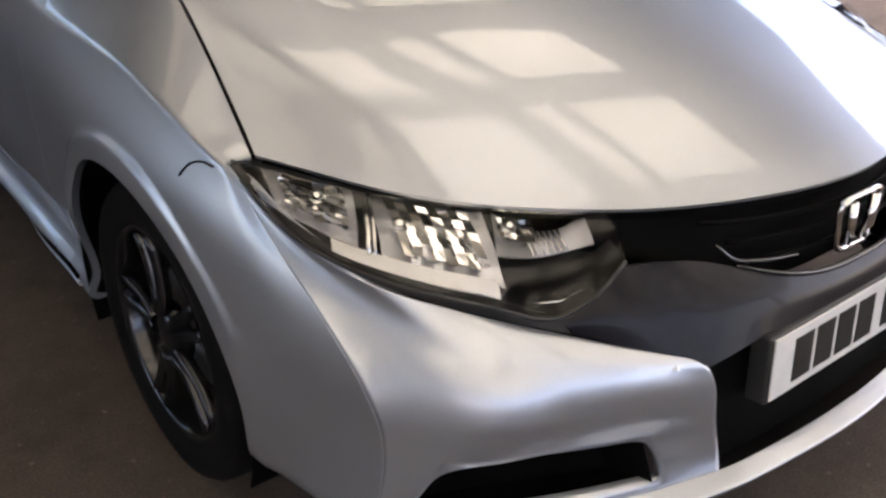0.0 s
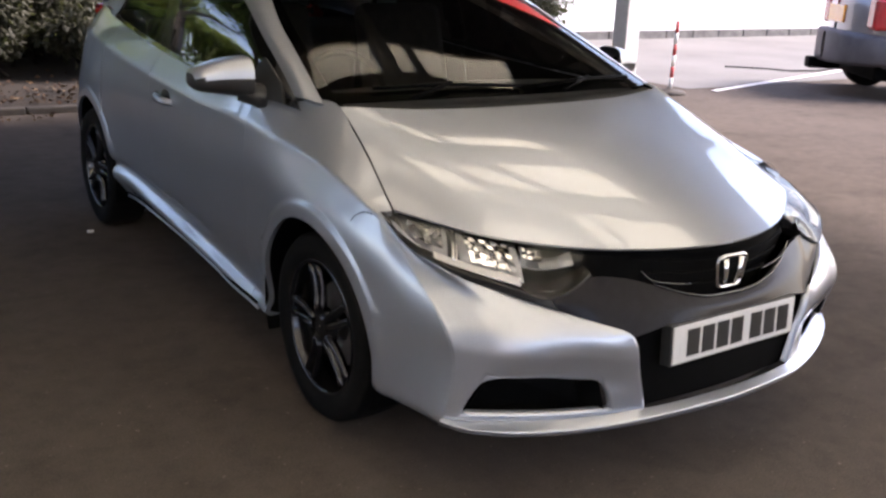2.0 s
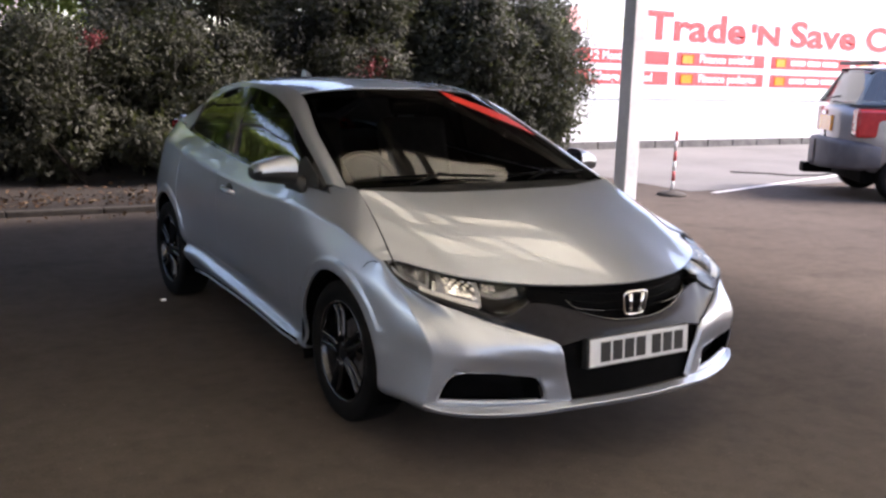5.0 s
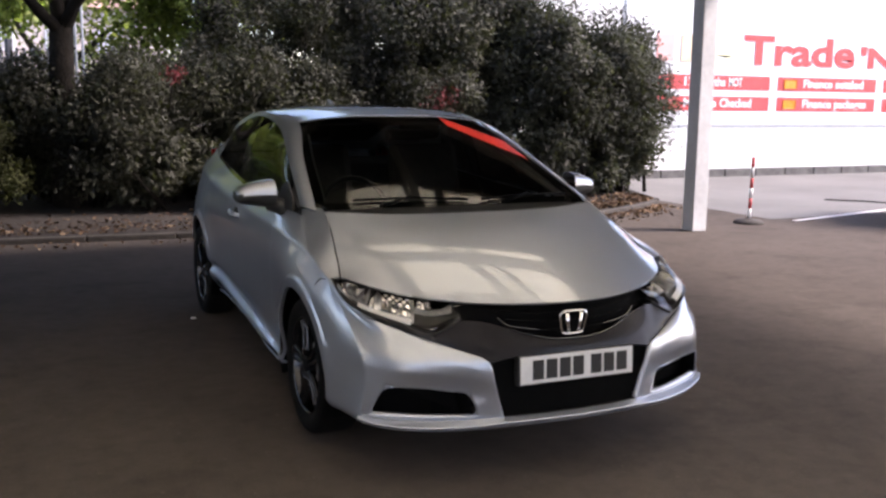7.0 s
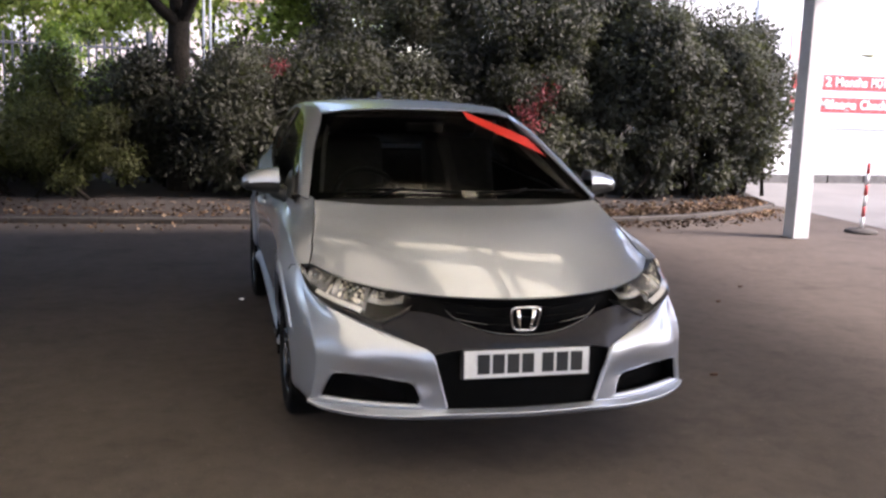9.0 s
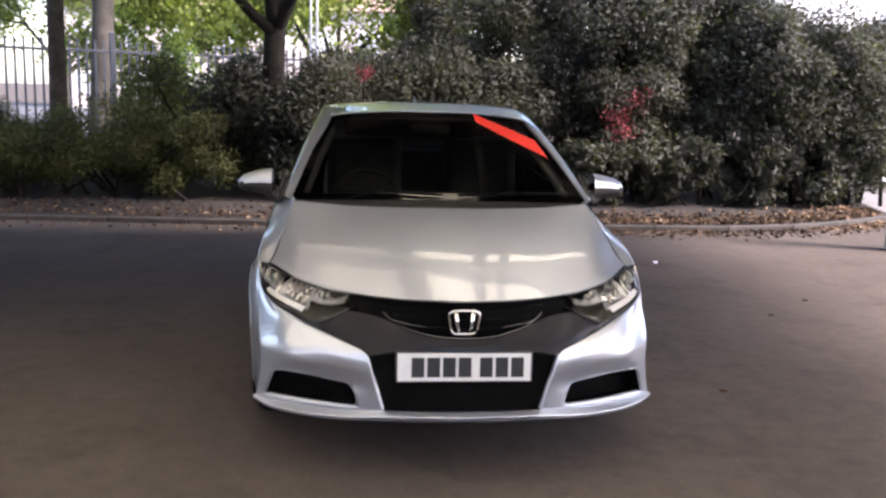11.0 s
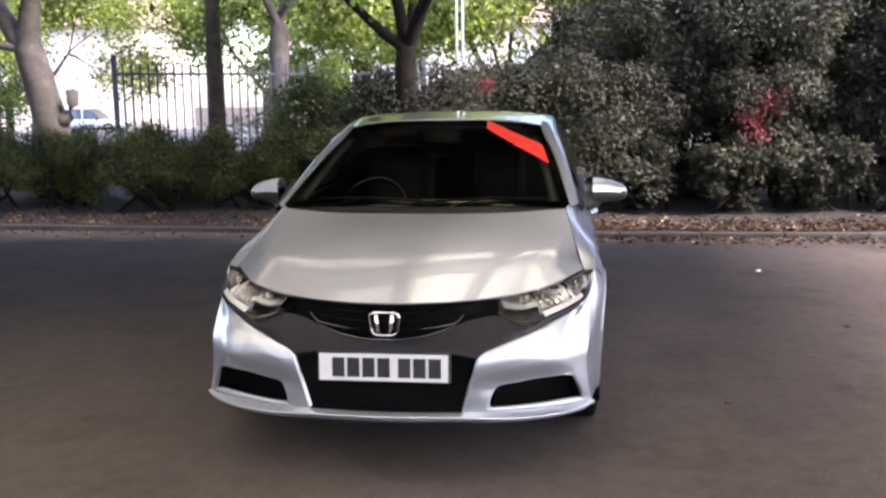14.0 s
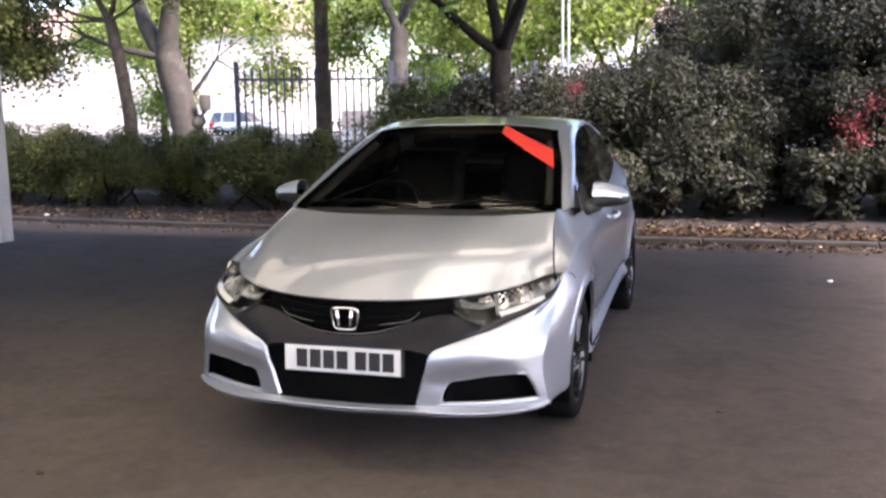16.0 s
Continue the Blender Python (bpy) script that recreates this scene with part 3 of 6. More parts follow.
def build_sign_wall():
    tagged(obj("wall_north", boxed((6.4, WALL_Y, 0.16), (36, WALL_Y + 0.25, 4.2), 0.01), WALL_WHITE), "bright white clad boundary wall", "wall", kind="structure")
    plinth = thing("plinth", (6.4, WALL_Y, 0), "dark stained block plinth under the wall", "plinth", kind="structure")
    for i in range(37):
        part("block", boxed((6.4 + 0.8 * i, WALL_Y - 0.012, 0.0), (7.17 + 0.8 * i, WALL_Y + 0.22, 0.158), 0.008), PLINTH, plinth)
    sign = thing("sales_sign", (12, WALL_Y, 1.8), "white sales sign with red heading and red panels", "sign")
    y = WALL_Y - 0.02
    part("board", boxed((8.6, y - 0.012, 1.05), (25.5, y + 0.018, 3.5), 0.004), SIGN_WHITE, sign)
    y -= 0.012
    for word, x, wide, size, mat in (("Trade", 11.46, 3.03, 0.80, SIGN_RED), ("'N", 14.66, 0.96, 0.58, SIGN_RED), ("Save", 15.99, 2.42, 0.80, SIGN_RED), ("Centre", 18.81, 3.7, 0.80, SIGN_RED), ("e", 10.60, 0.55, 0.80, SIGN_GREEN)):
        text_mesh(word, size, 0.006, on_wall(x, 2.28, y - 0.006), mat, sign, "heading", "raised heading word", wide, 0.024)
    for x, wide, mat in ((9.32, 0.42, SIGN_FADED), (9.90, 0.46, SIGN_ORANGE)):
        part("heading_bar", boxed((x, y - 0.012, 2.28), (x + wide, y - 0.002, 2.80), 0.01), mat, sign, "faded heading shape")
    cols = [(9.40, 12.19, (("12", "Months", "MOT"), ("Mileage", "Checked"))), (12.40, 15.18, (("Finance", "settled"), ("Finance", "packages"))), (15.40, 18.28, None), (18.50, 21.3, None)]
    for x0, x1, rows in cols:
        for k, z0 in enumerate((1.75, 1.335)):
            panel = part("panel", boxed((x0, y - 0.008, z0), (x1, y - 0.001, z0 + 0.285), 0.003), SIGN_RED, sign, "red panel")
            if rows:
                x = x0 + (0.62 if x0 < 10 else 0.70)
                for word in rows[k]:
                    wide = 0.115 * len(word)
                    text_mesh(word, 0.24, 0.003, on_wall(x, z0 + 0.075, y - 0.011), SIGN_WHITE, panel, "word", "", wide, 0.005)
                    x += wide + 0.09
            else:
                for a, b in ((0.68, 1.20), (1.28, 1.75), (1.83, 2.40)):
                    part("bar", boxed((x0 + a, y - 0.013, z0 + 0.09), (x0 + b, y - 0.009, z0 + 0.20)), SIGN_WHITE, panel)
            if x0 > 10:
                part("motif", boxed((x0 + 0.16, y - 0.013, z0 + 0.05), (x0 + 0.50, y - 0.009, z0 + 0.235), 0.02), LAMP_ORANGE, panel, "orange shape")


build_sign_wall()


def build_bollard():
    x, y = 6.47, 6.21
    base = thing("marker_post", (x, y, 0), "thin red and white banded marker post on a round foot", "bollard")
    bm = bmesh.new()
    revolve(bm, [(0.0, 0.005), (0.0, 0.19), (0.02, 0.19), (0.045, 0.15), (0.055, 0.05), (0.07, 0.03), (0.07, 0.004)], "z", 28, (x, y, 0))
    part("foot", bm, KERB, base, "round concrete foot")
    m0 = Matrix.Translation((x, y, 0.06)) @ Matrix.Rotation(radians(1.2), 4, "Y")
    z, i = 0.0, 0
    while z < 0.78:
        h = 0.13
        b = revolve(bmesh.new(), [(z, 0.004), (z, 0.021), (z + h - 0.001, 0.021), (z + h - 0.001, 0.004)], "z", 14)
        bmesh.ops.transform(b, matrix=m0, verts=b.verts)
        part("band", b, (POLE_WHITE, POLE_RED)[i % 2], base, ("white band", "red band")[i % 2])
        z, i = z + h, i + 1


build_bollard()


# ---- planting ----
def lumps(rng, n, at, half):
    """Centres and radii of the masses that make a shrub."""
    out = []
    for _ in range(n):
        d = rng.normal(size=3)
        d /= np.linalg.norm(d)
        r = rng.uniform(0.45, 0.95)
        c = np.array(at) + d * r * np.array(half) * 0.72
        out.append((c, rng.uniform(0.20, 0.44) * min(half)))
    return out


def shrub(at, half, count, size, material, seed, label, stems=7, name="shrub", low=0.12, aspect=0.42, group="shrubs in the bed"):
    rng = np.random.default_rng(seed)
    x, y, z = at
    base = thing(name, (x, y, 0.1), label, "shrub", group)
    mid = (x, y, z + half[2])
    blobs = lumps(rng, 27, mid, half)
    bm = bmesh.new()
    for k in range(stems):
        c, r = blobs[k % len(blobs)]
        foot = Vector((x + rng.uniform(-0.5, 0.5) * half[0], y + rng.uniform(-0.3, 0.3) * half[1], 0.08))
        q = foot.lerp(Vector(c), 0.5) + Vector(rng.normal(size=3) * 0.08)
        tube(bm, [foot, q, Vector(c)], [0.03, 0.022, 0.008], 6)
    part("stem", bm, BARK, base, "dark bare stems")
    per = count // len(blobs)
    cs, ax, face = [], [], []
    for c, r in blobs:
        d = rng.normal(size=(per, 3))
        d /= np.linalg.norm(d, axis=1, keepdims=True)
        rad = r * (1.0 + rng.normal(size=(per, 1)) * 0.22) * np.where(rng.random((per, 1)) < 0.25, rng.random((per, 1)), 1.0)
        p = c + d * rad * np.array([1.0, 1.0, 0.85])
        cs.append(p)
        face.append(d * 0.9 + np.array([0, 0, 0.45]))
        ax.append(d * 0.5 + rng.normal(size=(per, 3)) * 0.6 + np.array([0, 0, -0.15]))
    cs, ax, face = np.concatenate(cs), np.concatenate(ax), np.concatenate(face)
    keep = cs[:, 2] > low + rng.random(len(cs)) * 0.25
    part("foliage", leaves(cs[keep], ax[keep], size * rng.uniform(0.6, 1.25, keep.sum()), rng, aspect, facing=face[keep]), material, base)


LAUREL = "tall dark evergreen shrub with glossy leaves behind the kerb"
for i, (x, y, w, h) in enumerate(((-1.82, 9.76, 1.1, 2.07), (-0.87, 9.15, 1.1, 2.18), (0.12, 9.5, 1.32, 2.4), (1.22, 9.15, 1.21, 2.62), (2, 9.76, 1.43, 3.9), (3.09, 9.15, 1.32, 3.5), (4.09, 9.5, 1.32, 4.2), (5.18, 9.03, 1.21, 3.6), (6.07, 9.27, 1.1, 3.4), (-0.33, 10.95, 1.54, 2.45), (1.47, 11.08, 1.76, 4.03), (3.38, 11.08, 1.76, 4.47), (5.17, 10.95, 1.65, 4.36), (6.26, 10.55, 0.99, 3.05), (6.78, 9.5, 0.95, 3.1))):
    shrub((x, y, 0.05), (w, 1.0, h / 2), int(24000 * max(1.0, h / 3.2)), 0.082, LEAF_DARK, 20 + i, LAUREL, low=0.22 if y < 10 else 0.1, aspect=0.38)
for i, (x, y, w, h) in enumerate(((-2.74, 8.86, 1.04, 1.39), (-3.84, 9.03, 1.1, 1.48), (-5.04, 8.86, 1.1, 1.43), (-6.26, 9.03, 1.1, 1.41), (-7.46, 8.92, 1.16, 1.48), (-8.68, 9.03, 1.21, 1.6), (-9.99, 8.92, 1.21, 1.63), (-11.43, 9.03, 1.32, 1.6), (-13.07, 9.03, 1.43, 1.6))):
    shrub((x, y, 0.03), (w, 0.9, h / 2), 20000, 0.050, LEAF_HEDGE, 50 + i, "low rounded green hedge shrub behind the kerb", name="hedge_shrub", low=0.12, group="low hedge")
shrub((-3.11, 10.42, 0.05), (0.88, 0.88, 1.09), 9000, 0.085, LEAF_HEDGE, 70, "leafy green shrub beside the tree trunk", low=0.3)
shrub((-3.03, 12.84, 0.05), (1.05, 0.8, 1.5), 14000, 0.075, LEAF_TREE, 71, "bright green leafy shrub in front of the railings end", low=0.4)
for i, x in enumerate((-12.1, -10.3, -8.6, -6.8, -5.0, -3.2, -1.4, 0.3, 2.1, 3.9, 5.7)):
    shrub((x, 9.95, 0.0), (1.2, 0.55, 0.55), 5000, 0.10, LEAF_DARK, 300 + i, "dense low undergrowth below the taller shrubs", stems=4, name="undergrowth", low=0.02, group="undergrowth")
for i, (x, y) in enumerate(((-0.6, 8.75), (0.5, 8.62), (1.6, 8.7), (2.7, 8.6), (3.8, 8.72), (4.9, 8.75), (5.9, 9.0), (6.6, 9.3))):
    shrub((x, y, 0.0), (0.85, 0.5, 0.62), 5000, 0.10, LEAF_DARK, 340 + i, "dense low undergrowth below the taller shrubs", stems=4, name="undergrowth", low=0.10, group="undergrowth")
for i, (x, y, z, r) in enumerate(((3.16, 8.28, 1.52, 0.16), (2.88, 8.28, 1.3, 0.13), (2.97, 8.34, 1.11, 0.13), (-0.3, 8.28, 1.74, 0.09))):
    rng = np.random.default_rng(200 + i)
    p = np.array([x, y, z]) + rng.normal(size=(120, 3)) * r * np.array([0.7, 0.4, 0.5])
    spray = thing("red_leaf_spray", (x, y, z), "dull red new leaves among the dark shrub", "leaves", "red leaf sprays")
    part("twig", tube(bmesh.new(), [(x, y + 0.5, z - 0.4), (x, y + 0.2, z - 0.1), (x, y, z)], [0.012, 0.008, 0.004], 6), BARK, spray)
    part("foliage", leaves(p, rng.normal(size=(120, 3)), 0.055 * rng.uniform(0.6, 1.2, 120), rng, 0.36), LEAF_RED, spray)


def limb(bm, p, d, length, r, depth, rng, tips):
    pts, rad = [Vector(p)], [r]
    q, v = Vector(p), Vector(d).normalized()
    for k in range(4):
        v = (v + Vector(rng.normal(size=3) * 0.10) + Vector((0, 0, 0.05))).normalized()
        q = q + v * length / 4
        pts.append(q.copy())
        rad.append(r * (1 - 0.13 * (k + 1)))
    tube(bm, pts, rad, 9 if r > 0.08 else 6, cap=False)
    if depth == 0:
        tips.append(q.copy())
        tips.append(pts[2].copy())
        return
    for _ in range(3 if depth > 1 else 2):
        w = (v + Vector(rng.normal(size=3) * 0.55)).normalized()
        limb(bm, q - v * 0.02, w, length * rng.uniform(0.6, 0.8), rad[-1] * 0.75, depth - 1, rng, tips)


def tree(at, trunk, r, forks, bark, seed, label, count=9000, crown=1.0, size=0.13, material=None, stub=None):
    rng = np.random.default_rng(seed)
    base = thing("tree", (at[0], at[1], 0.1), label, "tree", "trees behind the bed")
    bm = bmesh.new()
    pts = [Vector(p) for p in trunk]
    tube(bm, pts, [r * (1.25 if i == 0 else 1 - 0.06 * i) for i in range(len(pts))], 14, cap=False)
    tips = []
    for d, length, rr in forks:
        limb(bm, pts[-1] - Vector((0, 0, 0.08)), d, length, rr, 2, rng, tips)
    part("trunk", bm, bark, base)
    if stub:
        part("limb_stub", tube(bmesh.new(), [Vector(p) for p in stub], [0.16, 0.13, 0.12, 0.13], 12), bark, base, "sawn-off limb stub")
    per = count // len(tips)
    cs = np.concatenate([np.array(t) + rng.normal(size=(per, 3)) * np.array([0.55, 0.55, 0.4]) * crown for t in tips])
    ax = rng.normal(size=cs.shape) + np.array([0, 0, -0.6])
    part("crown", leaves(cs, ax, size * rng.uniform(0.6, 1.3, len(cs)), rng, 0.7), material or LEAF_TREE, base, "sunlit yellow-green leaves")


tree((-1.44, 9.27), [(-1.44, 9.33, 0.11), (-1.44, 9.27, 0.97), (-1.47, 9.25, 1.73), (-1.45, 9.25, 2.32)], 0.167,
     [((-0.35, 0.1, 1.0), 1.5, 0.10), ((0.45, 0.0, 0.9), 1.5, 0.11), ((0.0, 0.6, 0.9), 1.4, 0.08), ((0.5, -0.8, 0.75), 1.7, 0.08), ((-0.6, -0.8, 0.75), 1.7, 0.08)], BARK, 3, "dark forked tree trunk rising from the shrubs with green crown", 38000, 0.75, 0.11)
tree((-4.47, 10.05), [(-4.47, 10.05, 0.11), (-4.45, 10.05, 1.3), (-4.45, 10.05, 2.39), (-4.43, 10.05, 4.0)], 0.125,
     [((-0.3, 0.2, 1.0), 1.3, 0.06), ((0.4, 0.1, 0.9), 1.3, 0.06), ((0.5, -0.9, 0.6), 1.7, 0.06), ((-0.5, -0.9, 0.6), 1.7, 0.06)], BARK_BROWN, 4, "slim straight brown tree trunk behind the hedge", 32000, 0.85, 0.11, LEAF_HEDGE)
tree((-9.55, 12.4), [(-9.50, 12.4, 0.11), (-9.53, 12.4, 1.43), (-9.68, 12.4, 2.5), (-9.86, 12.4, 3.35)], 0.135,
     [((-0.4, 0.1, 0.8), 1.4, 0.07), ((0.3, 0.1, 0.9), 1.3, 0.06), ((-0.7, -0.2, 0.15), 1.2, 0.05), ((-0.9, -0.5, -0.1), 1.1, 0.04), ((0.8, -0.3, 0.1), 0.9, 0.04)], BARK_BROWN, 5, "slim brown leaning tree beside the old tree", 34000, 0.65, 0.09, LEAF_HEDGE)
tree((-9.85, 14.95), [(-9.73, 14.95, 0.06), (-9.85, 14.95, 1.15), (-10.08, 14.95, 2.07), (-10.26, 14.95, 2.76)], 0.36,
     [((-0.75, 0.0, 0.9), 2.2, 0.24), ((0.15, 0.1, 1.0), 2.2, 0.26), ((-0.9, -0.4, 0.25), 1.8, 0.09)], BARK_PALE, 6, "stout pale-barked old tree with spreading limbs", 18000, 0.65, 0.10, LEAF_HEDGE, [(-9.75, 14.9, 1.15), (-9.45, 14.85, 1.35), (-9.30, 14.8, 1.6), (-9.28, 14.78, 1.88)])
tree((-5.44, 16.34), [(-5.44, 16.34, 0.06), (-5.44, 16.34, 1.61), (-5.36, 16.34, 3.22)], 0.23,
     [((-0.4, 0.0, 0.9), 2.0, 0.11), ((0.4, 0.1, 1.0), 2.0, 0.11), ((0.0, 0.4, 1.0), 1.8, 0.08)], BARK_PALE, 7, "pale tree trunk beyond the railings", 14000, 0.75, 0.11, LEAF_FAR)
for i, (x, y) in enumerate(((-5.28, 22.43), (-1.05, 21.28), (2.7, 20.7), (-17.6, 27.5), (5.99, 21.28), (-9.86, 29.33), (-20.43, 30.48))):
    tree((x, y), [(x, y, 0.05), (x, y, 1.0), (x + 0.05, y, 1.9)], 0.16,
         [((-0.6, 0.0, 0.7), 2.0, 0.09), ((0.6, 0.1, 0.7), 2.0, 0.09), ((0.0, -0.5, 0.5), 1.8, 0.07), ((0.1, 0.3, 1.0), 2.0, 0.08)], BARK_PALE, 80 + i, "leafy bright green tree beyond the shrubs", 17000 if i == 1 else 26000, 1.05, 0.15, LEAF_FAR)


poles = thing("twin_pole", (-1.07, 12.3, 0.05), "pair of slim pale blue-grey poles behind the shrubs", "pole")
for x in (-1.12, -1.02):
    part("pole", tube(bmesh.new(), [(x, 12.3, 0.05), (x, 12.3, 1.9), (x, 12.3, 3.9)], 0.021, 10), POLE_PALE, poles)


def build_fence():
    """Vertical-bar railings behind the hedge."""
    a, b = Vector((-6.92, 11.88, 0)), Vector((-1.29, 15.04, 0))
    base = thing("railings", tuple(a), "dark painted vertical bar railings behind the hedge", "fence")
    along = (b - a).normalized()
    turn = math.atan2(along.y, along.x)
    n = int((b - a).length / 0.14)
    bar = boxed((-0.018, -0.012, 0.05), (0.018, 0.012, 2.26), 0.003)
    first = None
    for k in range(1, n):
        if k % 20 == 0:
            continue
        p = a + along * 0.14 * k
        if first is None:
            first = part("bar", bar, FENCE, base)
            me = first.data
            me.transform(Matrix.Rotation(turn, 4, "Z"))
            first.matrix_basis = Matrix.Translation(p)
        else:
            o = obj("bar", me, None, base)
            o.matrix_basis = Matrix.Translation(p)
    for k in range(0, n + 1, 20):
        p = a + along * 0.14 * k
        part("post", boxed((-0.045, -0.045, 0), (0.045, 0.045, 2.40), 0.006, Matrix.Translation(p) @ Matrix.Rotation(turn, 4, "Z")), FENCE, base)
    for z in (0.3, 2.06):
        part("rail", boxed((0, -0.02, z), ((b - a).length, 0.02, z + 0.045), 0.004, Matrix.Translation(a) @ Matrix.Rotation(turn, 4, "Z")), FENCE, base)


build_fence()


def litter(count, seed, xs, spread, size, over=0.12):
    rng = np.random.default_rng(seed)
    x = rng.uniform(xs[0], xs[1], count)
    edge = np.array([kerb_line(v) for v in x])
    off = np.abs(rng.normal(size=count)) * spread
    y = edge + 0.14 + off
    f = np.clip((y - edge - 0.11) / (11.2 - edge), 0, 1)
    z = 0.075 + 0.22 * f
    out = rng.random(count) < over
    y[out] = edge[out] - np.abs(rng.normal(size=out.sum())) * 0.25
    z[out] = 0.012
    ax = rng.normal(size=(count, 3)) * np.array([1, 1, 0.25])
    me = leaves(np.stack([x, y, z], 1), ax, size * rng.uniform(0.5, 1.4, count), rng, 0.6, 0.05)
    tagged(obj("leaf_litter", me, LITTER), "dry brown fallen leaves along the kerb", "leaves", kind="stuff")


litter(3200, 5, (-11.5, 1.0), 0.50, 0.05)
litter(5600, 6, (0.6, 6.7), 0.34, 0.055, 0.26)


# ---- the silver hatchback ----
# Feature lines of one flank, sill to bonnet edge, at stations from nose to tail: across and height in metres.
STATION = [0.30, 0.50, 0.62, 0.74, 0.905, 1.05, 1.30, 1.90, 2.45, 3.00, 3.50, 3.95, 4.20]
FRONT_AXLE, REAR_AXLE, HUB_Z = 0.905, 3.50, 0.312
ARCH_R, ARCH_Z = 0.362, 0.338


def flank_line(ys, xs, zs):
    return [(x, y, z) for x, y, z in zip(xs, list(ys) + STATION[len(ys):], zs)]


FLANK = [
    flank_line((0.285,), (0.800, 0.80, 0.80, 0.80, 0.80, 0.795, 0.785, 0.775, 0.775, 0.78, 0.79, 0.76, 0.66), (0.262, 0.245, 0.24, 0.235, 0.235, 0.23, 0.225, 0.225, 0.225, 0.23, 0.25, 0.30, 0.34)),
    flank_line((0.262,), (0.823, 0.850, 0.862, 0.868, 0.870, 0.868, 0.858, 0.858, 0.858, 0.862, 0.870, 0.80, 0.68), (0.308, 0.295, 0.295, 0.295, 0.295, 0.290, 0.262, 0.296, 0.330, 0.362, 0.36, 0.38, 0.42)),
    flank_line((0.255,), (0.812, 0.852, 0.866, 0.873, 0.876, 0.866, 0.838, 0.830, 0.828, 0.836, 0.870, 0.815, 0.69), (0.37, 0.37, 0.37, 0.37, 0.37, 0.355, 0.305, 0.338, 0.372, 0.404, 0.41, 0.45, 0.48)),
    flank_line((0.252,), (0.803, 0.856, 0.871, 0.878, 0.882, 0.876, 0.862, 0.856, 0.856, 0.864, 0.882, 0.83, 0.70), (0.455, 0.46, 0.465, 0.47, 0.47, 0.465, 0.45, 0.44, 0.44, 0.455, 0.48, 0.52, 0.54)),
    flank_line((0.285,), (0.812, 0.858, 0.874, 0.882, 0.886, 0.880, 0.870, 0.866, 0.867, 0.872, 0.884, 0.835, 0.70), (0.556, 0.57, 0.585, 0.595, 0.60, 0.60, 0.60, 0.60, 0.60, 0.62, 0.65, 0.68, 0.70)),
    flank_line((0.454, 0.535), (0.827, 0.857, 0.872, 0.881, 0.885, 0.882, 0.874, 0.870, 0.872, 0.875, 0.870, 0.805, 0.69), (0.700, 0.705, 0.72, 0.74, 0.755, 0.765, 0.78, 0.79, 0.80, 0.82, 0.85, 0.87, 0.88)),
    flank_line((0.576, 0.592, 0.645), (0.838, 0.843, 0.847, 0.849, 0.847, 0.846, 0.856, 0.860, 0.860, 0.853, 0.830, 0.765, 0.66), (0.804, 0.807, 0.820, 0.845, 0.875, 0.885, 0.90, 0.905, 0.92, 0.95, 0.985, 1.0, 1.0)),
    flank_line((0.572, 0.590, 0.640), (0.797, 0.792, 0.780, 0.762, 0.734, 0.716, 0.797, 0.807, 0.80, 0.775, 0.722, 0.675, 0.62), (0.805, 0.811, 0.832, 0.886, 0.960, 1.018, 0.987, 0.985, 1.0, 1.04, 1.085, 1.11, 1.08)),
]
def between(a, b, t):
    return [tuple(np.array(p) * (1 - t) + np.array(q) * t) for p, q in zip(a, b)]


# a tight roll along the shoulder and along the sill's step
FLANK = FLANK[:2] + [between(FLANK[1], FLANK[2], 0.45)] + FLANK[2:6] + [between(FLANK[6], FLANK[5], 0.14), FLANK[6], between(FLANK[6], FLANK[7], 0.14), FLANK[7]]
FLANK_V = chord(np.array(FLANK).transpose(1, 0, 2))


def smooth01(t):
    t = min(1.0, max(0.0, t))
    return t * t * (3 - 2 * t)


def flank_column(u, vs):
    """Points of the flank at one station, from the sill (v = 0) to the top (v = 1)."""
    col = herm(np.array(FLANK).transpose(1, 0, 2), STATION, np.array([u]))[0]
    P = herm(col, FLANK_V, np.asarray(vs) * FLANK_V[-1])
    for p in P:
        for ax in (FRONT_AXLE, REAR_AXLE):
            d = math.hypot(p[1] - ax, max(0.0, p[2] - ARCH_Z))
            lip = 1 - smooth01((d - ARCH_R - 0.042) / 0.016)
            swell = math.exp(-(((d - ARCH_R) / 0.13) ** 2))
            p[0] += 0.007 * lip * (d > ARCH_R - 0.1) + 0.007 * swell
    return P


def arch_start(u):
    """The v at which the metal begins over a wheel opening."""
    ax = min((FRONT_AXLE, REAR_AXLE), key=lambda a: abs(a - u))
    lo, hi = 0.0, 1.0
    for _ in range(26):
        mid = (lo + hi) / 2
        p = flank_column(u, [mid])[0]
        q = max(0.0, ARCH_R**2 - (p[1] - ax) ** 2) ** 0.5
        lo, hi = (mid, hi) if p[2] < ARCH_Z + q else (lo, mid)
    return (lo + hi) / 2


ARCH_F, ARCH_B = (FRONT_AXLE - ARCH_R, FRONT_AXLE + ARCH_R), (REAR_AXLE - ARCH_R, REAR_AXLE + ARCH_R)
V_MARK = [(0.30, arch_start(ARCH_F[0])), (ARCH_F[0], arch_start(ARCH_F[0])), (ARCH_F[1], arch_start(ARCH_F[1])), (ARCH_B[0], arch_start(ARCH_B[0])), (ARCH_B[1], arch_start(ARCH_B[1])), (4.2, arch_start(ARCH_B[1]))]


def over_arch(u):
    return ARCH_F[0] < u < ARCH_F[1] or ARCH_B[0] < u < ARCH_B[1]


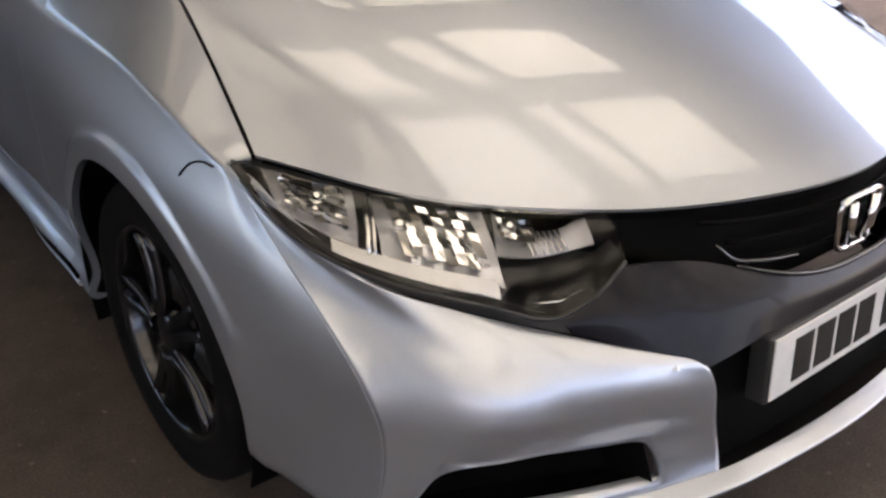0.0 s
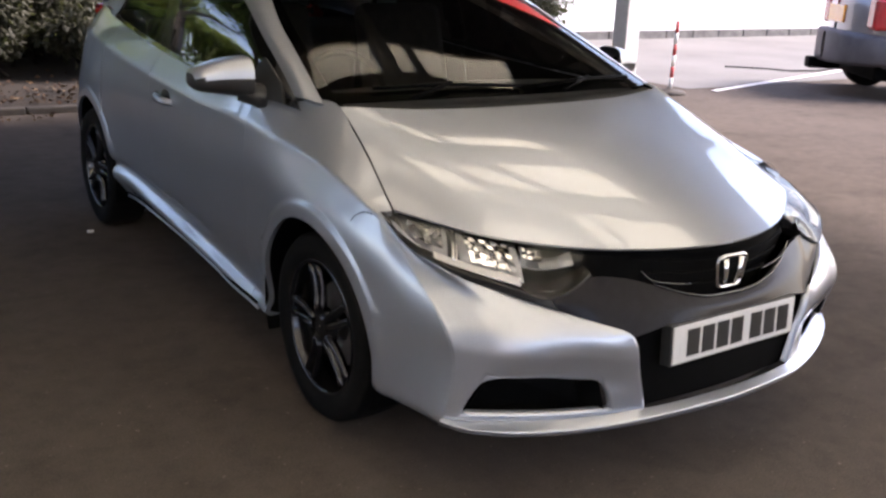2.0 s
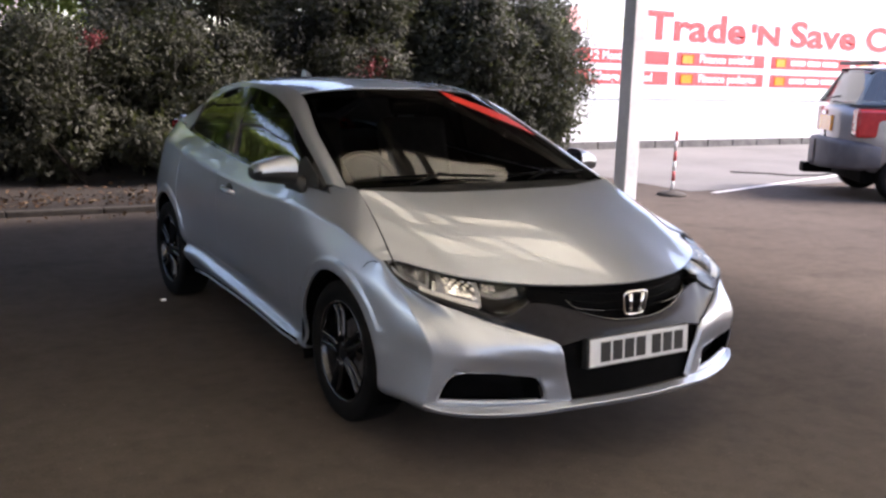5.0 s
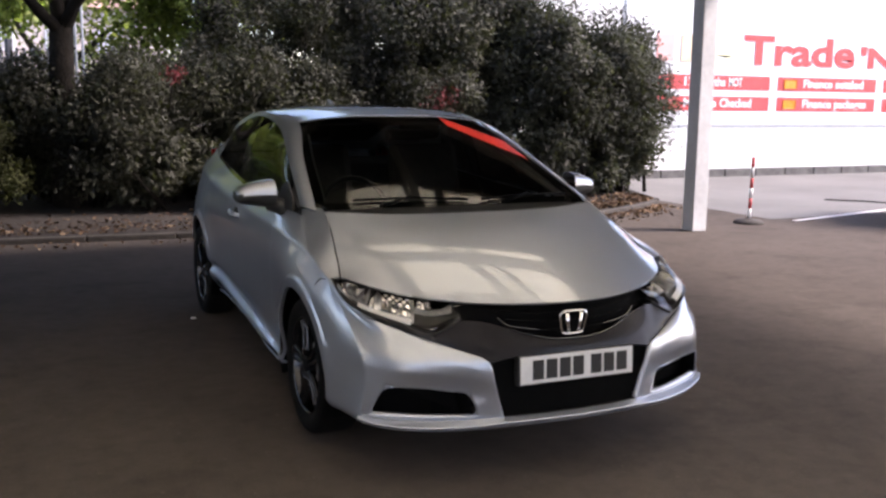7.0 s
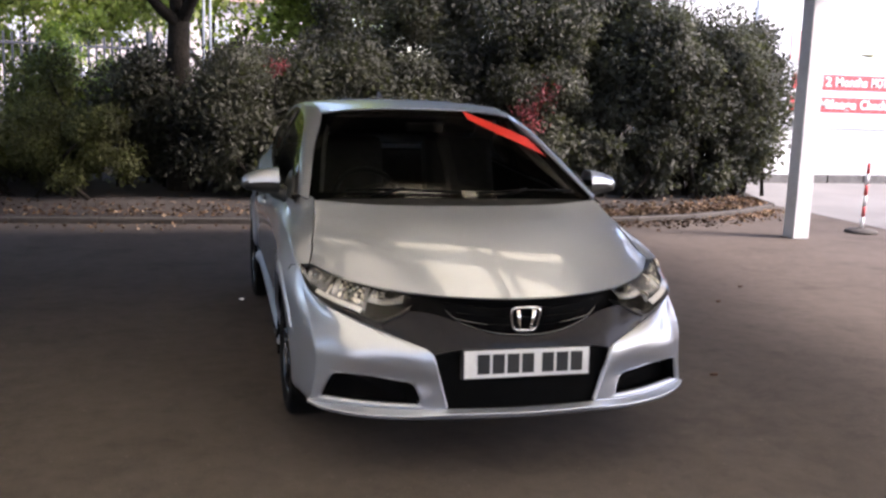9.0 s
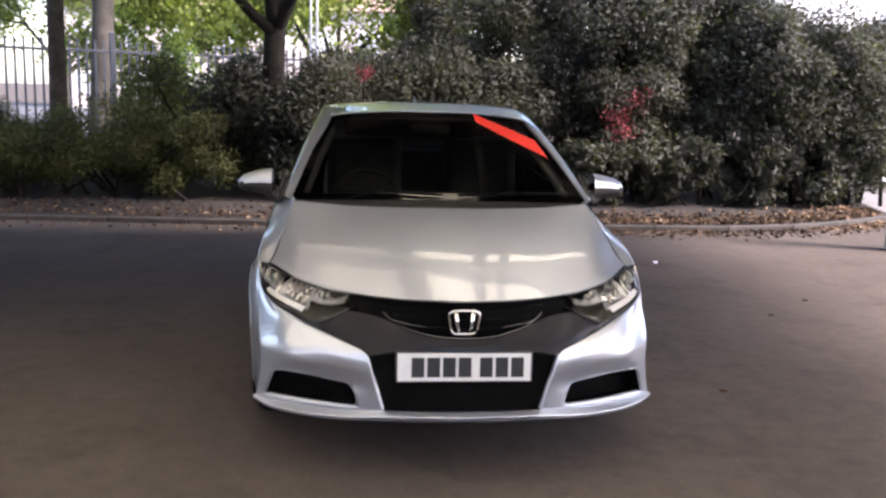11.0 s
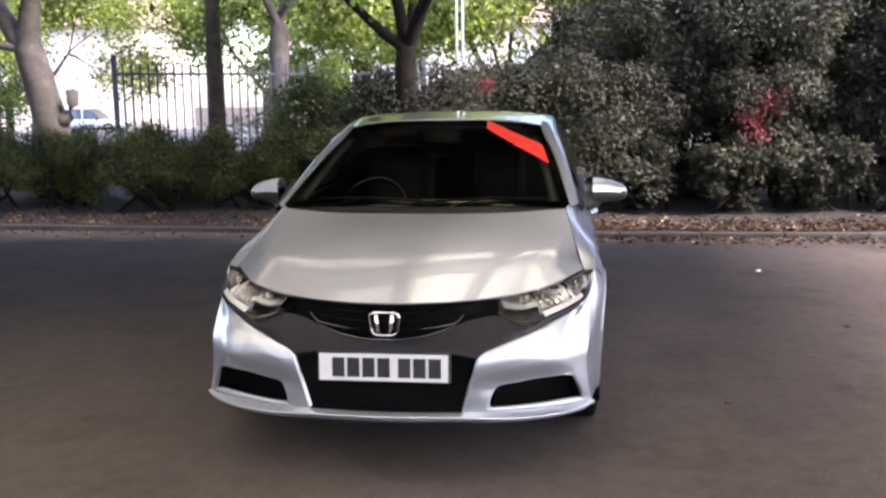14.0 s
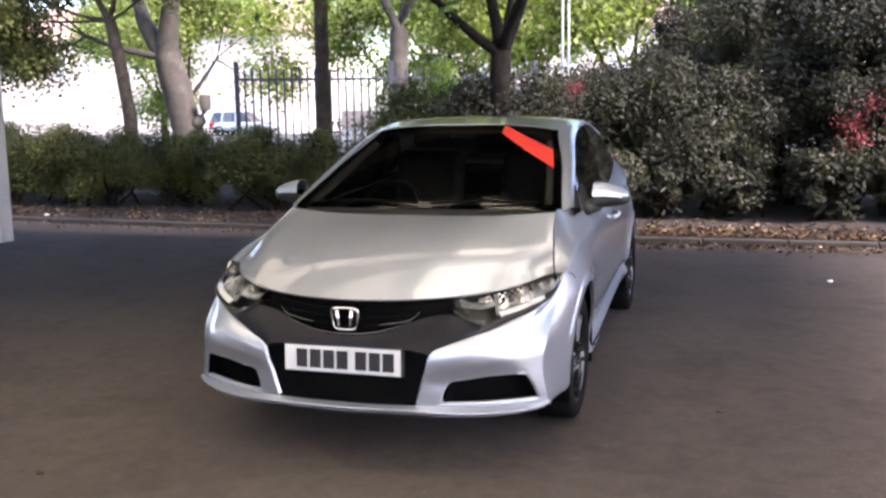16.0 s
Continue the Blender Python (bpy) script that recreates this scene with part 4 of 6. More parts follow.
def flank_span(u0, u1):
    """Sheets of one panel between two stations, cut out over the wheels."""
    marks = sorted({u0, u1, *[m for m in (*ARCH_F, *ARCH_B) if u0 < m < u1]})
    out = []
    for a, b in zip(marks, marks[1:]):
        if over_arch((a + b) / 2):
            c = FRONT_AXLE if a < 2 else REAR_AXLE
            t0, t1 = math.acos(max(-1, min(1, (c - a) / ARCH_R))), math.acos(max(-1, min(1, (c - b) / ARCH_R)))
            us_ = [c - ARCH_R * math.cos(t) for t in np.linspace(t0, t1, max(5, int(abs(t1 - t0) * 18)))]
        else:
            us_ = np.linspace(a, b, max(4, int((b - a) / 0.025)))
            if a < 0.31:
                us_ = np.insert(us_, 1, a + 0.0035)
        up, low = [], []
        for u in us_:
            mark = float(np.interp(u, [m[0] for m in V_MARK], [m[1] for m in V_MARK]))
            inside = over_arch(u) and min(abs(u - m) for m in (*ARCH_F, *ARCH_B)) > 1e-4
            v0 = arch_start(u) if inside else mark
            up.append(flank_column(u, v0 + (1 - v0) * np.linspace(0, 1, 40)))
            low.append(flank_column(u, mark * np.linspace(0, 1, 12)))
        out.append(np.array(up).transpose(1, 0, 2))
        if not over_arch((a + b) / 2):
            out.append(np.array(low).transpose(1, 0, 2))
    return out


car = thing("hatchback_car", (0, 2.1, 0), "metallic silver five-door hatchback parked on asphalt", "car")
PANELS = [(n, flank_span(a, b)) for n, a, b in (("front_wing", 0.30, 1.4335), ("front_door", 1.4355, 2.4825), ("rear_door", 2.4845, 3.25), ("rear_quarter", 3.256, 4.20))]


def build_flank(side):
    made = {}
    for name, grids in PANELS:
        gs = grids if side > 0 else [flip_x(g) for g in grids]
        made[name] = part(name, sheet_bm(gs, flange=0.016, soft=lambda c: c.y < 0.54), SILVER, car)
        shell = [g * np.array([0.972, 1.0, 1.0]) + np.array([0, 0, -0.003]) for g in gs]
        part("inner_shell", sheet_bm(shell, flange=0), SEAL, car, "dark inner shell behind the panel gaps")
    return made


def edge_at(y, inset=0.0070):
    """The top line of the wing beside the bonnet."""
    top = np.array(FLANK[-1][:6])
    return (float(np.interp(y, top[:, 1], top[:, 0])) - inset, y, float(np.interp(y, top[:, 1], top[:, 2])))


def build_arch_liner(side, ax):
    bm = bmesh.new()
    n = 30
    for k in range(n):
        a0, a1 = math.pi * (-0.12 + 1.24 * k / n), math.pi * (-0.12 + 1.24 * (k + 1) / n)
        q = []
        for a, x in ((a0, 0.868), (a1, 0.868), (a1, 0.52), (a0, 0.52)):
            r = ARCH_R + 0.012
            q.append(bm.verts.new((side * x, ax + math.cos(a) * r, ARCH_Z + math.sin(a) * r)))
        bm.faces.new(q).smooth = True
    bmesh.ops.remove_doubles(bm, verts=bm.verts, dist=0.001)
    part("arch_liner", bm, SEAL, car, "black wheel arch liner")


FLANKS = {s: build_flank(s) for s in (-1, 1)}
for s in (-1, 1):
    for ax in (FRONT_AXLE, REAR_AXLE):
        build_arch_liner(s, ax)

# ---- bonnet, screen, roof ----
BONNET = [
    [(0, 0.050, 0.757), (0.25, 0.103, 0.7545), (0.45, 0.207, 0.757), (0.66, 0.372, 0.779), edge_at(0.574)],
    [(0, 0.17, 0.802), (0.25, 0.212, 0.798), (0.455, 0.298, 0.795), (0.655, 0.448, 0.814), edge_at(0.64)],
    [(0, 0.40, 0.880), (0.25, 0.425, 0.876), (0.47, 0.485, 0.869), (0.65, 0.595, 0.879), edge_at(0.76)],
    [(0, 0.68, 0.952), (0.25, 0.690, 0.948), (0.47, 0.73, 0.942), (0.64, 0.815, 0.948), edge_at(0.90)],
    [(0, 0.930, 0.998), (0.25, 0.940, 0.998), (0.45, 0.965, 1.000), (0.61, 1.000, 1.008), edge_at(1.035)],
]


def full_width(lines):
    """Both halves of a sheet that is given from the middle outwards."""
    return [[(-x, y, z) for x, y, z in ln[:0:-1]] + list(ln) for ln in lines]


BONNET_GRID = surf(full_width(BONNET), 97, 41)
part("bonnet", sheet_bm(BONNET_GRID, flange=0.007), SILVER, car)
SCREEN = [
    [(0, 0.985, 1.028), (0.40, 1.010, 1.026), (0.64, 1.065, 1.018), (0.735, 1.105, 1.014)],
    [(0, 1.45, 1.219), (0.35, 1.465, 1.214), (0.57, 1.51, 1.202), (0.650, 1.545, 1.195)],
    [(0, 1.925, 1.412), (0.30, 1.932, 1.406), (0.48, 1.950, 1.388), (0.553, 1.978, 1.373)],
]
SCREEN_GRID = surf(full_width(SCREEN), 61, 31)
part("windscreen", sheet_bm(SCREEN_GRID, flange=0.004), GLASS, car, "dark tinted windscreen")
nv, nu = SCREEN_GRID.shape[:2]


def build_screen_border():
    bm = bmesh.new()
    G = SCREEN_GRID + np.array([0, 0.0025, -0.005])
    vs = [[bm.verts.new(G[j, i]) for i in range(nu)] for j in range(nv)]
    for j in range(nv - 1):
        for i in range(nu - 1):
            if j < 2 or j > nv - 4 or i < 2 or i > nu - 4:
                bm.faces.new((vs[j][i], vs[j][i + 1], vs[j + 1][i + 1], vs[j + 1][i])).smooth = True
    bmesh.ops.delete(bm, geom=[v for v in bm.verts if not v.link_faces], context="VERTS")
    part("screen_border", bm, SEAL, car, "black ceramic border of the windscreen")


build_screen_border()
cowl = [[(x * f, y, z) for x, y, z in row] for row, f in (([(0, 0.925, 0.984), (0.25, 0.935, 0.984), (0.45, 0.96, 0.986), (0.61, 0.996, 0.994), (0.712, 1.03, 1.004)], 1.0), ([(0, 1.0, 1.002), (0.25, 1.004, 1.002), (0.45, 1.03, 1.004), (0.61, 1.06, 1.005), (0.735, 1.112, 1.008)], 1.0))]
part("cowl", sheet_bm(surf(full_width(cowl), 49, 6), flange=0.01), BLACK_PLASTIC, car, "black plastic scuttle panel")

# side glass band: lower edge, upper edge and roof edge
BELT = [(0.797, 1.14, 0.988), (0.80, 1.40, 0.985), (0.807, 1.90, 0.985), (0.80, 2.45, 1.00), (0.775, 3.00, 1.040), (0.759, 3.20, 1.056), (0.745, 3.38, 1.070), (0.712, 3.65, 1.090), (0.660, 4.02, 1.102)]
GLASS_LOW = [(0.782, 1.20, 1.006), (0.790, 1.42, 1.000), (0.796, 1.90, 1.000), (0.789, 2.45, 1.016), (0.764, 3.00, 1.056), (0.751, 3.20, 1.073), (0.738, 3.37, 1.088), (0.708, 3.65, 1.106), (0.67, 4.05, 1.116)]
GLASS_TOP = [(0.778, 1.215, 1.016), (0.725, 1.55, 1.160), (0.652, 1.99, 1.325), (0.637, 2.45, 1.378), (0.646, 2.95, 1.336), (0.688, 3.22, 1.246), (0.730, 3.39, 1.098), (0.703, 3.65, 1.114), (0.667, 4.04, 1.122)]
ROOF_EDGE = [(0.738, 1.095, 1.012), (0.655, 1.54, 1.197), (0.557, 1.985, 1.377), (0.585, 2.45, 1.416), (0.594, 2.95, 1.390), (0.592, 3.17, 1.362), (0.590, 3.36, 1.320), (0.586, 3.65, 1.235), (0.58, 4.00, 1.112)]
us = chord(np.array([GLASS_LOW, GLASS_TOP]))


def build_greenhouse(side):
    f = (lambda G: G) if side > 0 else flip_x
    mid = [tuple((np.array(a) * 0.5 + np.array(b) * 0.5) + np.array([0.012, 0, 0.006])) for a, b in zip(GLASS_TOP, ROOF_EDGE)]
    part("roof_rail", sheet_bm(f(surf([GLASS_TOP, mid, ROOF_EDGE], 90, 8)), flange=0.012), SILVER, car, "silver screen pillar and roof rail")
    part("waist_trim", sheet_bm(f(surf([BELT, GLASS_LOW], 90, 3)), lambda p: p.y < 3.42, flange=0.006), BLACK_GLOSS, car, "black window seal")
    part("rear_pillar", sheet_bm(f(surf([BELT, GLASS_LOW], 90, 3)), lambda p: p.y >= 3.42, flange=0.006), SILVER, car)
    bulge = [tuple((np.array(a) + np.array(b)) / 2 + np.array([0.014, 0, 0])) for a, b in zip(GLASS_LOW, GLASS_TOP)]
    G = f(surf([GLASS_LOW, bulge, GLASS_TOP], 120, 13))
    sail = sheet_bm(G, lambda p: p.y < 1.40 , flange=0.006)
    part("mirror_sail", sail, BLACK_PLASTIC, car, "black mirror mounting triangle")
    part("front_side_glass", sheet_bm(G, lambda p: 1.40 <= p.y < 2.42, flange=0.004), GLASS_SIDE, FLANKS[side]["front_door"], "dark side window")
    part("centre_pillar", sheet_bm(G, lambda p: 2.42 <= p.y < 2.56, flange=0.006), BLACK_GLOSS, car, "gloss black door pillar")
    part("rear_side_glass", sheet_bm(G, lambda p: 2.56 <= p.y < 3.40, flange=0.004), GLASS_SIDE, FLANKS[side]["rear_door"], "dark side window")


for s in (-1, 1):
    build_greenhouse(s)

ROOF_MID = [(1.925, 1.418), (2.45, 1.444), (2.95, 1.440), (3.17, 1.424), (3.36, 1.395), (3.65, 1.325), (4.00, 1.215)]


def build_roof():
    lines = []
    for f in (-1, -0.92, -0.7, -0.35, 0, 0.35, 0.7, 0.92, 1):
        ln = []
        for (yc, zc), (xe, ye, ze) in zip(ROOF_MID, ROOF_EDGE[2:]):
            w = abs(f) ** 2.6
            ln.append((xe * f, yc + (ye - yc) * f * f, zc + (ze - zc) * w))
        lines.append(ln)
    part("roof", sheet_bm(surf(lines, 60, 41), flange=0.012), SILVER, car)
    # tail: back panel and rear glass
    ends = [ln[-1] for ln in FLANK]
    rows = []
    for x, y, z in ends:
        rows.append([(-x, y, z), (-x * 0.85, y + 0.07, z), (-x * 0.4, y + 0.11, z), (0, y + 0.12, z), (x * 0.4, y + 0.11, z), (x * 0.85, y + 0.07, z), (x, y, z)])
    part("tailgate", sheet_bm(surf(rows, 41, 21), flange=0.01), SILVER, car)
    e = [ln[-1] for ln in lines]
    low = [(0.62 * f, 4.18 + 0.12 * (1 - f * f), 1.08) for f in (-1, -0.92, -0.7, -0.35, 0, 0.35, 0.7, 0.92, 1)]
    part("rear_screen", sheet_bm(surf([e, low], 41, 6), flange=0.004), GLASS_SIDE, car, "dark rear window")
    bar = [[(f * 0.62, 4.08 + 0.10 * (1 - f * f) + dy, 1.115 + dz) for f in (-1, -0.9, -0.6, 0, 0.6, 0.9, 1)] for dy, dz in ((-0.06, 0.0), (-0.03, 0.022), (0.06, 0.016), (0.07, -0.01), (-0.05, -0.02))]
    part("rear_spoiler", sheet_bm(surf(bar, 41, 17), core=(0, 4.15, 1.115), flange=0.003), SILVER, car)
    for s in (-1, 1):
        lamp = [[(s * (0.625 + 0.07 * u), 3.90 + 0.16 * v, 1.09 + dz - 0.01 * u) for u in (0, 0.6, 1)] for v, dz in ((0, 0.0), (0.25, 0.030), (0.8, 0.03), (1.0, 0.0), (0.8, -0.035), (0.2, -0.035), (0, 0))]
        part("tail_lamp", sheet_bm(surf(lamp, 9, 25), core=(s * 0.6, 4.0, 1.09), flange=0.003), LAMP_RED, car, "red wraparound tail lamp")
    fin = [[(w * s_, y, z) for s_ in (-1, 1)] for w, y, z in ((0.022, 3.14, 1.424), (0.012, 3.20, 1.462), (0.008, 3.27, 1.482), (0.020, 3.295, 1.40))]
    bm = bmesh.new()
    L = [bm.verts.new(p[0]) for p in fin]
    R = [bm.verts.new(p[1]) for p in fin]
    bm.faces.new(L)
    bm.faces.new(R[::-1])
    for k in range(4):
        bm.faces.new((L[k], R[k], R[(k + 1) % 4], L[(k + 1) % 4]))
    bmesh.ops.recalc_face_normals(bm, faces=bm.faces)
    part("aerial_fin", bm, SILVER, car, "small roof aerial fin")


build_roof()

# ---- nose ----
LAMP_TOP = [(0.832, 0.570, 0.806), (0.800, 0.548, 0.798), (0.740, 0.462, 0.784), (0.660, 0.377, 0.770), (0.580, 0.306, 0.760), (0.520, 0.261, 0.753), (0.470, 0.227, 0.750), (0.430, 0.201, 0.748)]
LAMP_LOW = [(0.833, 0.568, 0.802), (0.822, 0.474, 0.754), (0.798, 0.375, 0.724), (0.742, 0.280, 0.702), (0.660, 0.202, 0.678), (0.575, 0.152, 0.650), (0.510, 0.138, 0.672), (0.450, 0.142, 0.704)]
# The bumper corner: a broad top facet between the lamp and a fold, then the upright face round the fog recess.
CHEEK_TOP = [(0.838, 0.576, 0.803), (0.825, 0.486, 0.749), (0.782, 0.338, 0.699), (0.683, 0.228, 0.660), (0.540, 0.128, 0.609), (0.426, 0.059, 0.569)]
CHEEK_RIDGE = [(0.838, 0.576, 0.803), (0.825, 0.430, 0.680), (0.812, 0.285, 0.556)]
CHEEK_END = [(0.426, 0.059, 0.569), (0.400, 0.042, 0.561), (0.380, 0.028, 0.545), (0.368, 0.020, 0.525), (0.364, 0.018, 0.505)]
CHEEK_FACE = [
    [(0.812, 0.285, 0.556), (0.722, 0.168, 0.562), (0.598, 0.093, 0.552), (0.460, 0.040, 0.532), (0.364, 0.018, 0.505)],
    [(0.806, 0.266, 0.505), (0.724, 0.162, 0.508), (0.594, 0.096, 0.497), (0.435, 0.044, 0.478), (0.355, 0.020, 0.464)],
    [(0.803, 0.252, 0.470), (0.738, 0.178, 0.450), (0.596, 0.119, 0.436), (0.450, 0.074, 0.418), (0.345, 0.022, 0.428)],
    [(0.812, 0.254, 0.380), (0.766, 0.206, 0.384), (0.600, 0.125, 0.376), (0.434, 0.064, 0.370), (0.328, 0.022, 0.370)],
    [(0.823, 0.261, 0.309), (0.788, 0.239, 0.302), (0.600, 0.140, 0.299), (0.420, 0.062, 0.308), (0.312, 0.023, 0.318)],
]


def along(pts, ts):
    k = chord(pts)
    return herm(pts, k, np.asarray(ts) * k[-1])


def cheek_grid():
    L = np.array(CHEEK_FACE)
    ku, kv = chord(L), chord(L.transpose(1, 0, 2))
    us_ = np.concatenate([[ku[0], ku[0] + 0.006], knot_steps(ku, (10, 12, 12, 10))[1:-1], [ku[-1] - 0.007, ku[-1]]])
    face = herm(herm(L.transpose(1, 0, 2), ku, us_).transpose(1, 0, 2), kv, knot_steps(kv, (6, 6, 8, 8)))
    u = (us_ / us_[-1])[None, :, None]
    vs = np.concatenate([[0, 0.04], np.linspace(0.1, 0.94, 14), [1.0]])
    v = vs[:, None, None]
    top, low = along(CHEEK_TOP, u[0, :, 0])[None], face[:1]
    lft, rgt = along(CHEEK_RIDGE, vs)[:, None], along(CHEEK_END, vs)[:, None]
    corner = (1 - u) * (1 - v) * top[:, :1] + u * (1 - v) * top[:, -1:] + (1 - u) * v * low[:, :1] + u * v * low[:, -1:]
    facet = (1 - v) * top + v * low + (1 - u) * lft + u * rgt - corner
    G = np.concatenate([facet[:-1], face])
    side_line = flank_column(0.30, np.linspace(0, 1, 500))
    ease = np.clip(1 - (us_ - us_[0]) / 0.07, 0, 1)[:, None]
    for row in G:
        at = np.array([np.interp(row[0, 2], side_line[:, 2], side_line[:, k]) for k in range(3)])
        row += (at - row[0]) * ease
    fold = len(facet) - 1
    soften = np.clip(np.arange(G.shape[1]) / 5.0, 0, 1)[None, :, None]
    for _ in range(16):
        near = G[fold - 6:fold + 6]
        flat = near.copy()
        flat[1:-1] = 0.5 * near[1:-1] + 0.25 * (near[:-2] + near[2:])
        G[fold - 6:fold + 6] = near + (flat - near) * soften
    return G, fold


CHEEK_GRID, FOLD_ROW = cheek_grid()


def build_cheek(side):
    f = (lambda G: G) if side > 0 else flip_x
    j0, j1, i0, i1 = FOLD_ROW + 12, len(CHEEK_GRID) - 3, 10, 36
    hole = lambda j, i: not (j0 <= j < j1 and i0 <= i < i1)

    def spot(i, j):
        a, b = int(i), int(j)
        p = CHEEK_GRID[b:b + 2, a:a + 2]
        q = (p[0, 0] * (1 - i + a) + p[0, 1] * (i - a)) * (1 - j + b) + (p[1, 0] * (1 - i + a) + p[1, 1] * (i - a)) * (j - b)
        return tuple(q * np.array([side, 1, 1]))

    fillets = []
    for ic, jc, di, dj, ri, rj in ((i0, j0, 1, 1, 5, 5), (i1, j0, -1, 1, 3, 3.5), (i1, j1, -1, -1, 3, 3.5), (i0, j1, 1, -1, 3, 3)):
        arc = [spot(ic + di * ri * (1 - math.cos(a)), jc + dj * rj * (1 - math.sin(a))) for a in np.linspace(0, math.pi / 2, 8)]
        fillets.append([(spot(ic, jc), p, q) for p, q in zip(arc, arc[1:])])
    part("bumper_cheek", sheet_bm(f(CHEEK_GRID), cell=hole, flange=0.022, soft=lambda c: True), SILVER, car, "sculpted silver bumper corner")
    for fan in fillets:
        part("recess_corner", sheet_bm([], extra=fan, flange=0), SILVER, car)
    # fog recess
    rim = [(0.738, 0.180, 0.450), (0.450, 0.076, 0.418), (0.420, 0.064, 0.308), (0.788, 0.241, 0.302)]
    back = [(0.705, 0.240, 0.438), (0.470, 0.155, 0.410), (0.445, 0.145, 0.312), (0.760, 0.300, 0.306)]
    bm = bmesh.new()
    A = [bm.verts.new((side * x, y, z)) for x, y, z in rim]
    B = [bm.verts.new((side * x, y, z)) for x, y, z in back]
    for i in range(4):
        bm.faces.new((A[i], A[(i + 1) % 4], B[(i + 1) % 4], B[i]))
    bm.faces.new(B)
    part("fog_recess", bm, SEAL, car, "black blanked fog lamp recess")


for s in (-1, 1):
    build_cheek(s)

LIP_TOP = [(0.0, 0.000, 0.318), (0.16, 0.006, 0.318), (0.312, 0.024, 0.318), (0.42, 0.064, 0.308), (0.60, 0.142, 0.299), (0.72, 0.205, 0.300), (0.788, 0.240, 0.302), (0.823, 0.262, 0.308)]
LIP_EDGE = [(0.0, -0.034, 0.308), (0.16, -0.026, 0.308), (0.321, -0.004, 0.304), (0.413, 0.030, 0.292), (0.577, 0.097, 0.281), (0.716, 0.165, 0.284), (0.800, 0.218, 0.294), (0.838, 0.258, 0.304)]
LIP_LOW = [(0.0, -0.024, 0.286), (0.16, -0.016, 0.286), (0.321, 0.006, 0.283), (0.413, 0.040, 0.272), (0.577, 0.107, 0.262), (0.716, 0.175, 0.266), (0.795, 0.230, 0.276), (0.828, 0.272, 0.286)]
LIP_BACK = [(0.0, 0.12, 0.225), (0.16, 0.125, 0.225), (0.315, 0.14, 0.225), (0.413, 0.17, 0.225), (0.57, 0.23, 0.225), (0.69, 0.30, 0.228), (0.76, 0.36, 0.232), (0.79, 0.40, 0.240)]
part("front_lip", sheet_bm(surf(full_width([LIP_TOP, between(LIP_TOP, LIP_EDGE, 0.82), LIP_EDGE, LIP_LOW]), 81, 16), core=(0, 1.0, 0.29), flange=0.02), SILVER, car, "bright silver chin spoiler")
part("undertray", sheet_bm(surf(full_width([LIP_LOW, LIP_BACK]), 81, 4), core=(0, 1.0, 0.6), flange=0.0), BLACK_PLASTIC, car)

NOSE_TOP = [(0.0, 0.026, 0.608), (0.11, 0.030, 0.614), (0.20, 0.046, 0.634), (0.28, 0.074, 0.662), (0.345, 0.100, 0.682), (0.405, 0.120, 0.692), (0.455, 0.140, 0.690), (0.51, 0.144, 0.668), (0.571, 0.158, 0.645)]
NOSE_LOW = [(0.0, 0.004, 0.563), (0.11, 0.006, 0.563), (0.20, 0.010, 0.562), (0.28, 0.018, 0.558), (0.35, 0.027, 0.546), (0.380, 0.036, 0.540), (0.42, 0.060, 0.564), (0.48, 0.095, 0.588), (0.552, 0.138, 0.616)]
NOSE_MID = [tuple((np.array(a) + np.array(b)) / 2 + np.array([0, -0.004, 0.002])) for a, b in zip(NOSE_TOP, NOSE_LOW)]
part("nose_panel", sheet_bm(surf(full_width([NOSE_TOP, NOSE_MID, NOSE_LOW]), 121, 9), flange=0.02), DARK_GLOSS, car, "dark glossy smile-shaped nose panel")


STRIP_TOP = [(0.570, 0.158, 0.646), (0.660, 0.208, 0.677), (0.742, 0.282, 0.703), (0.798, 0.377, 0.725), (0.822, 0.476, 0.755), (0.833, 0.572, 0.804)]
STRIP_LOW = [(0.553, 0.140, 0.616), (0.640, 0.198, 0.645), (0.726, 0.275, 0.676), (0.790, 0.364, 0.709), (0.823, 0.480, 0.748), (0.834, 0.574, 0.802)]
for s in (-1, 1):
    g = surf([STRIP_TOP, STRIP_LOW], 31, 4)
    part("lamp_underline", sheet_bm(g if s > 0 else flip_x(g), flange=0.015), BLACK_PLASTIC, car, "black strip under the headlamp")


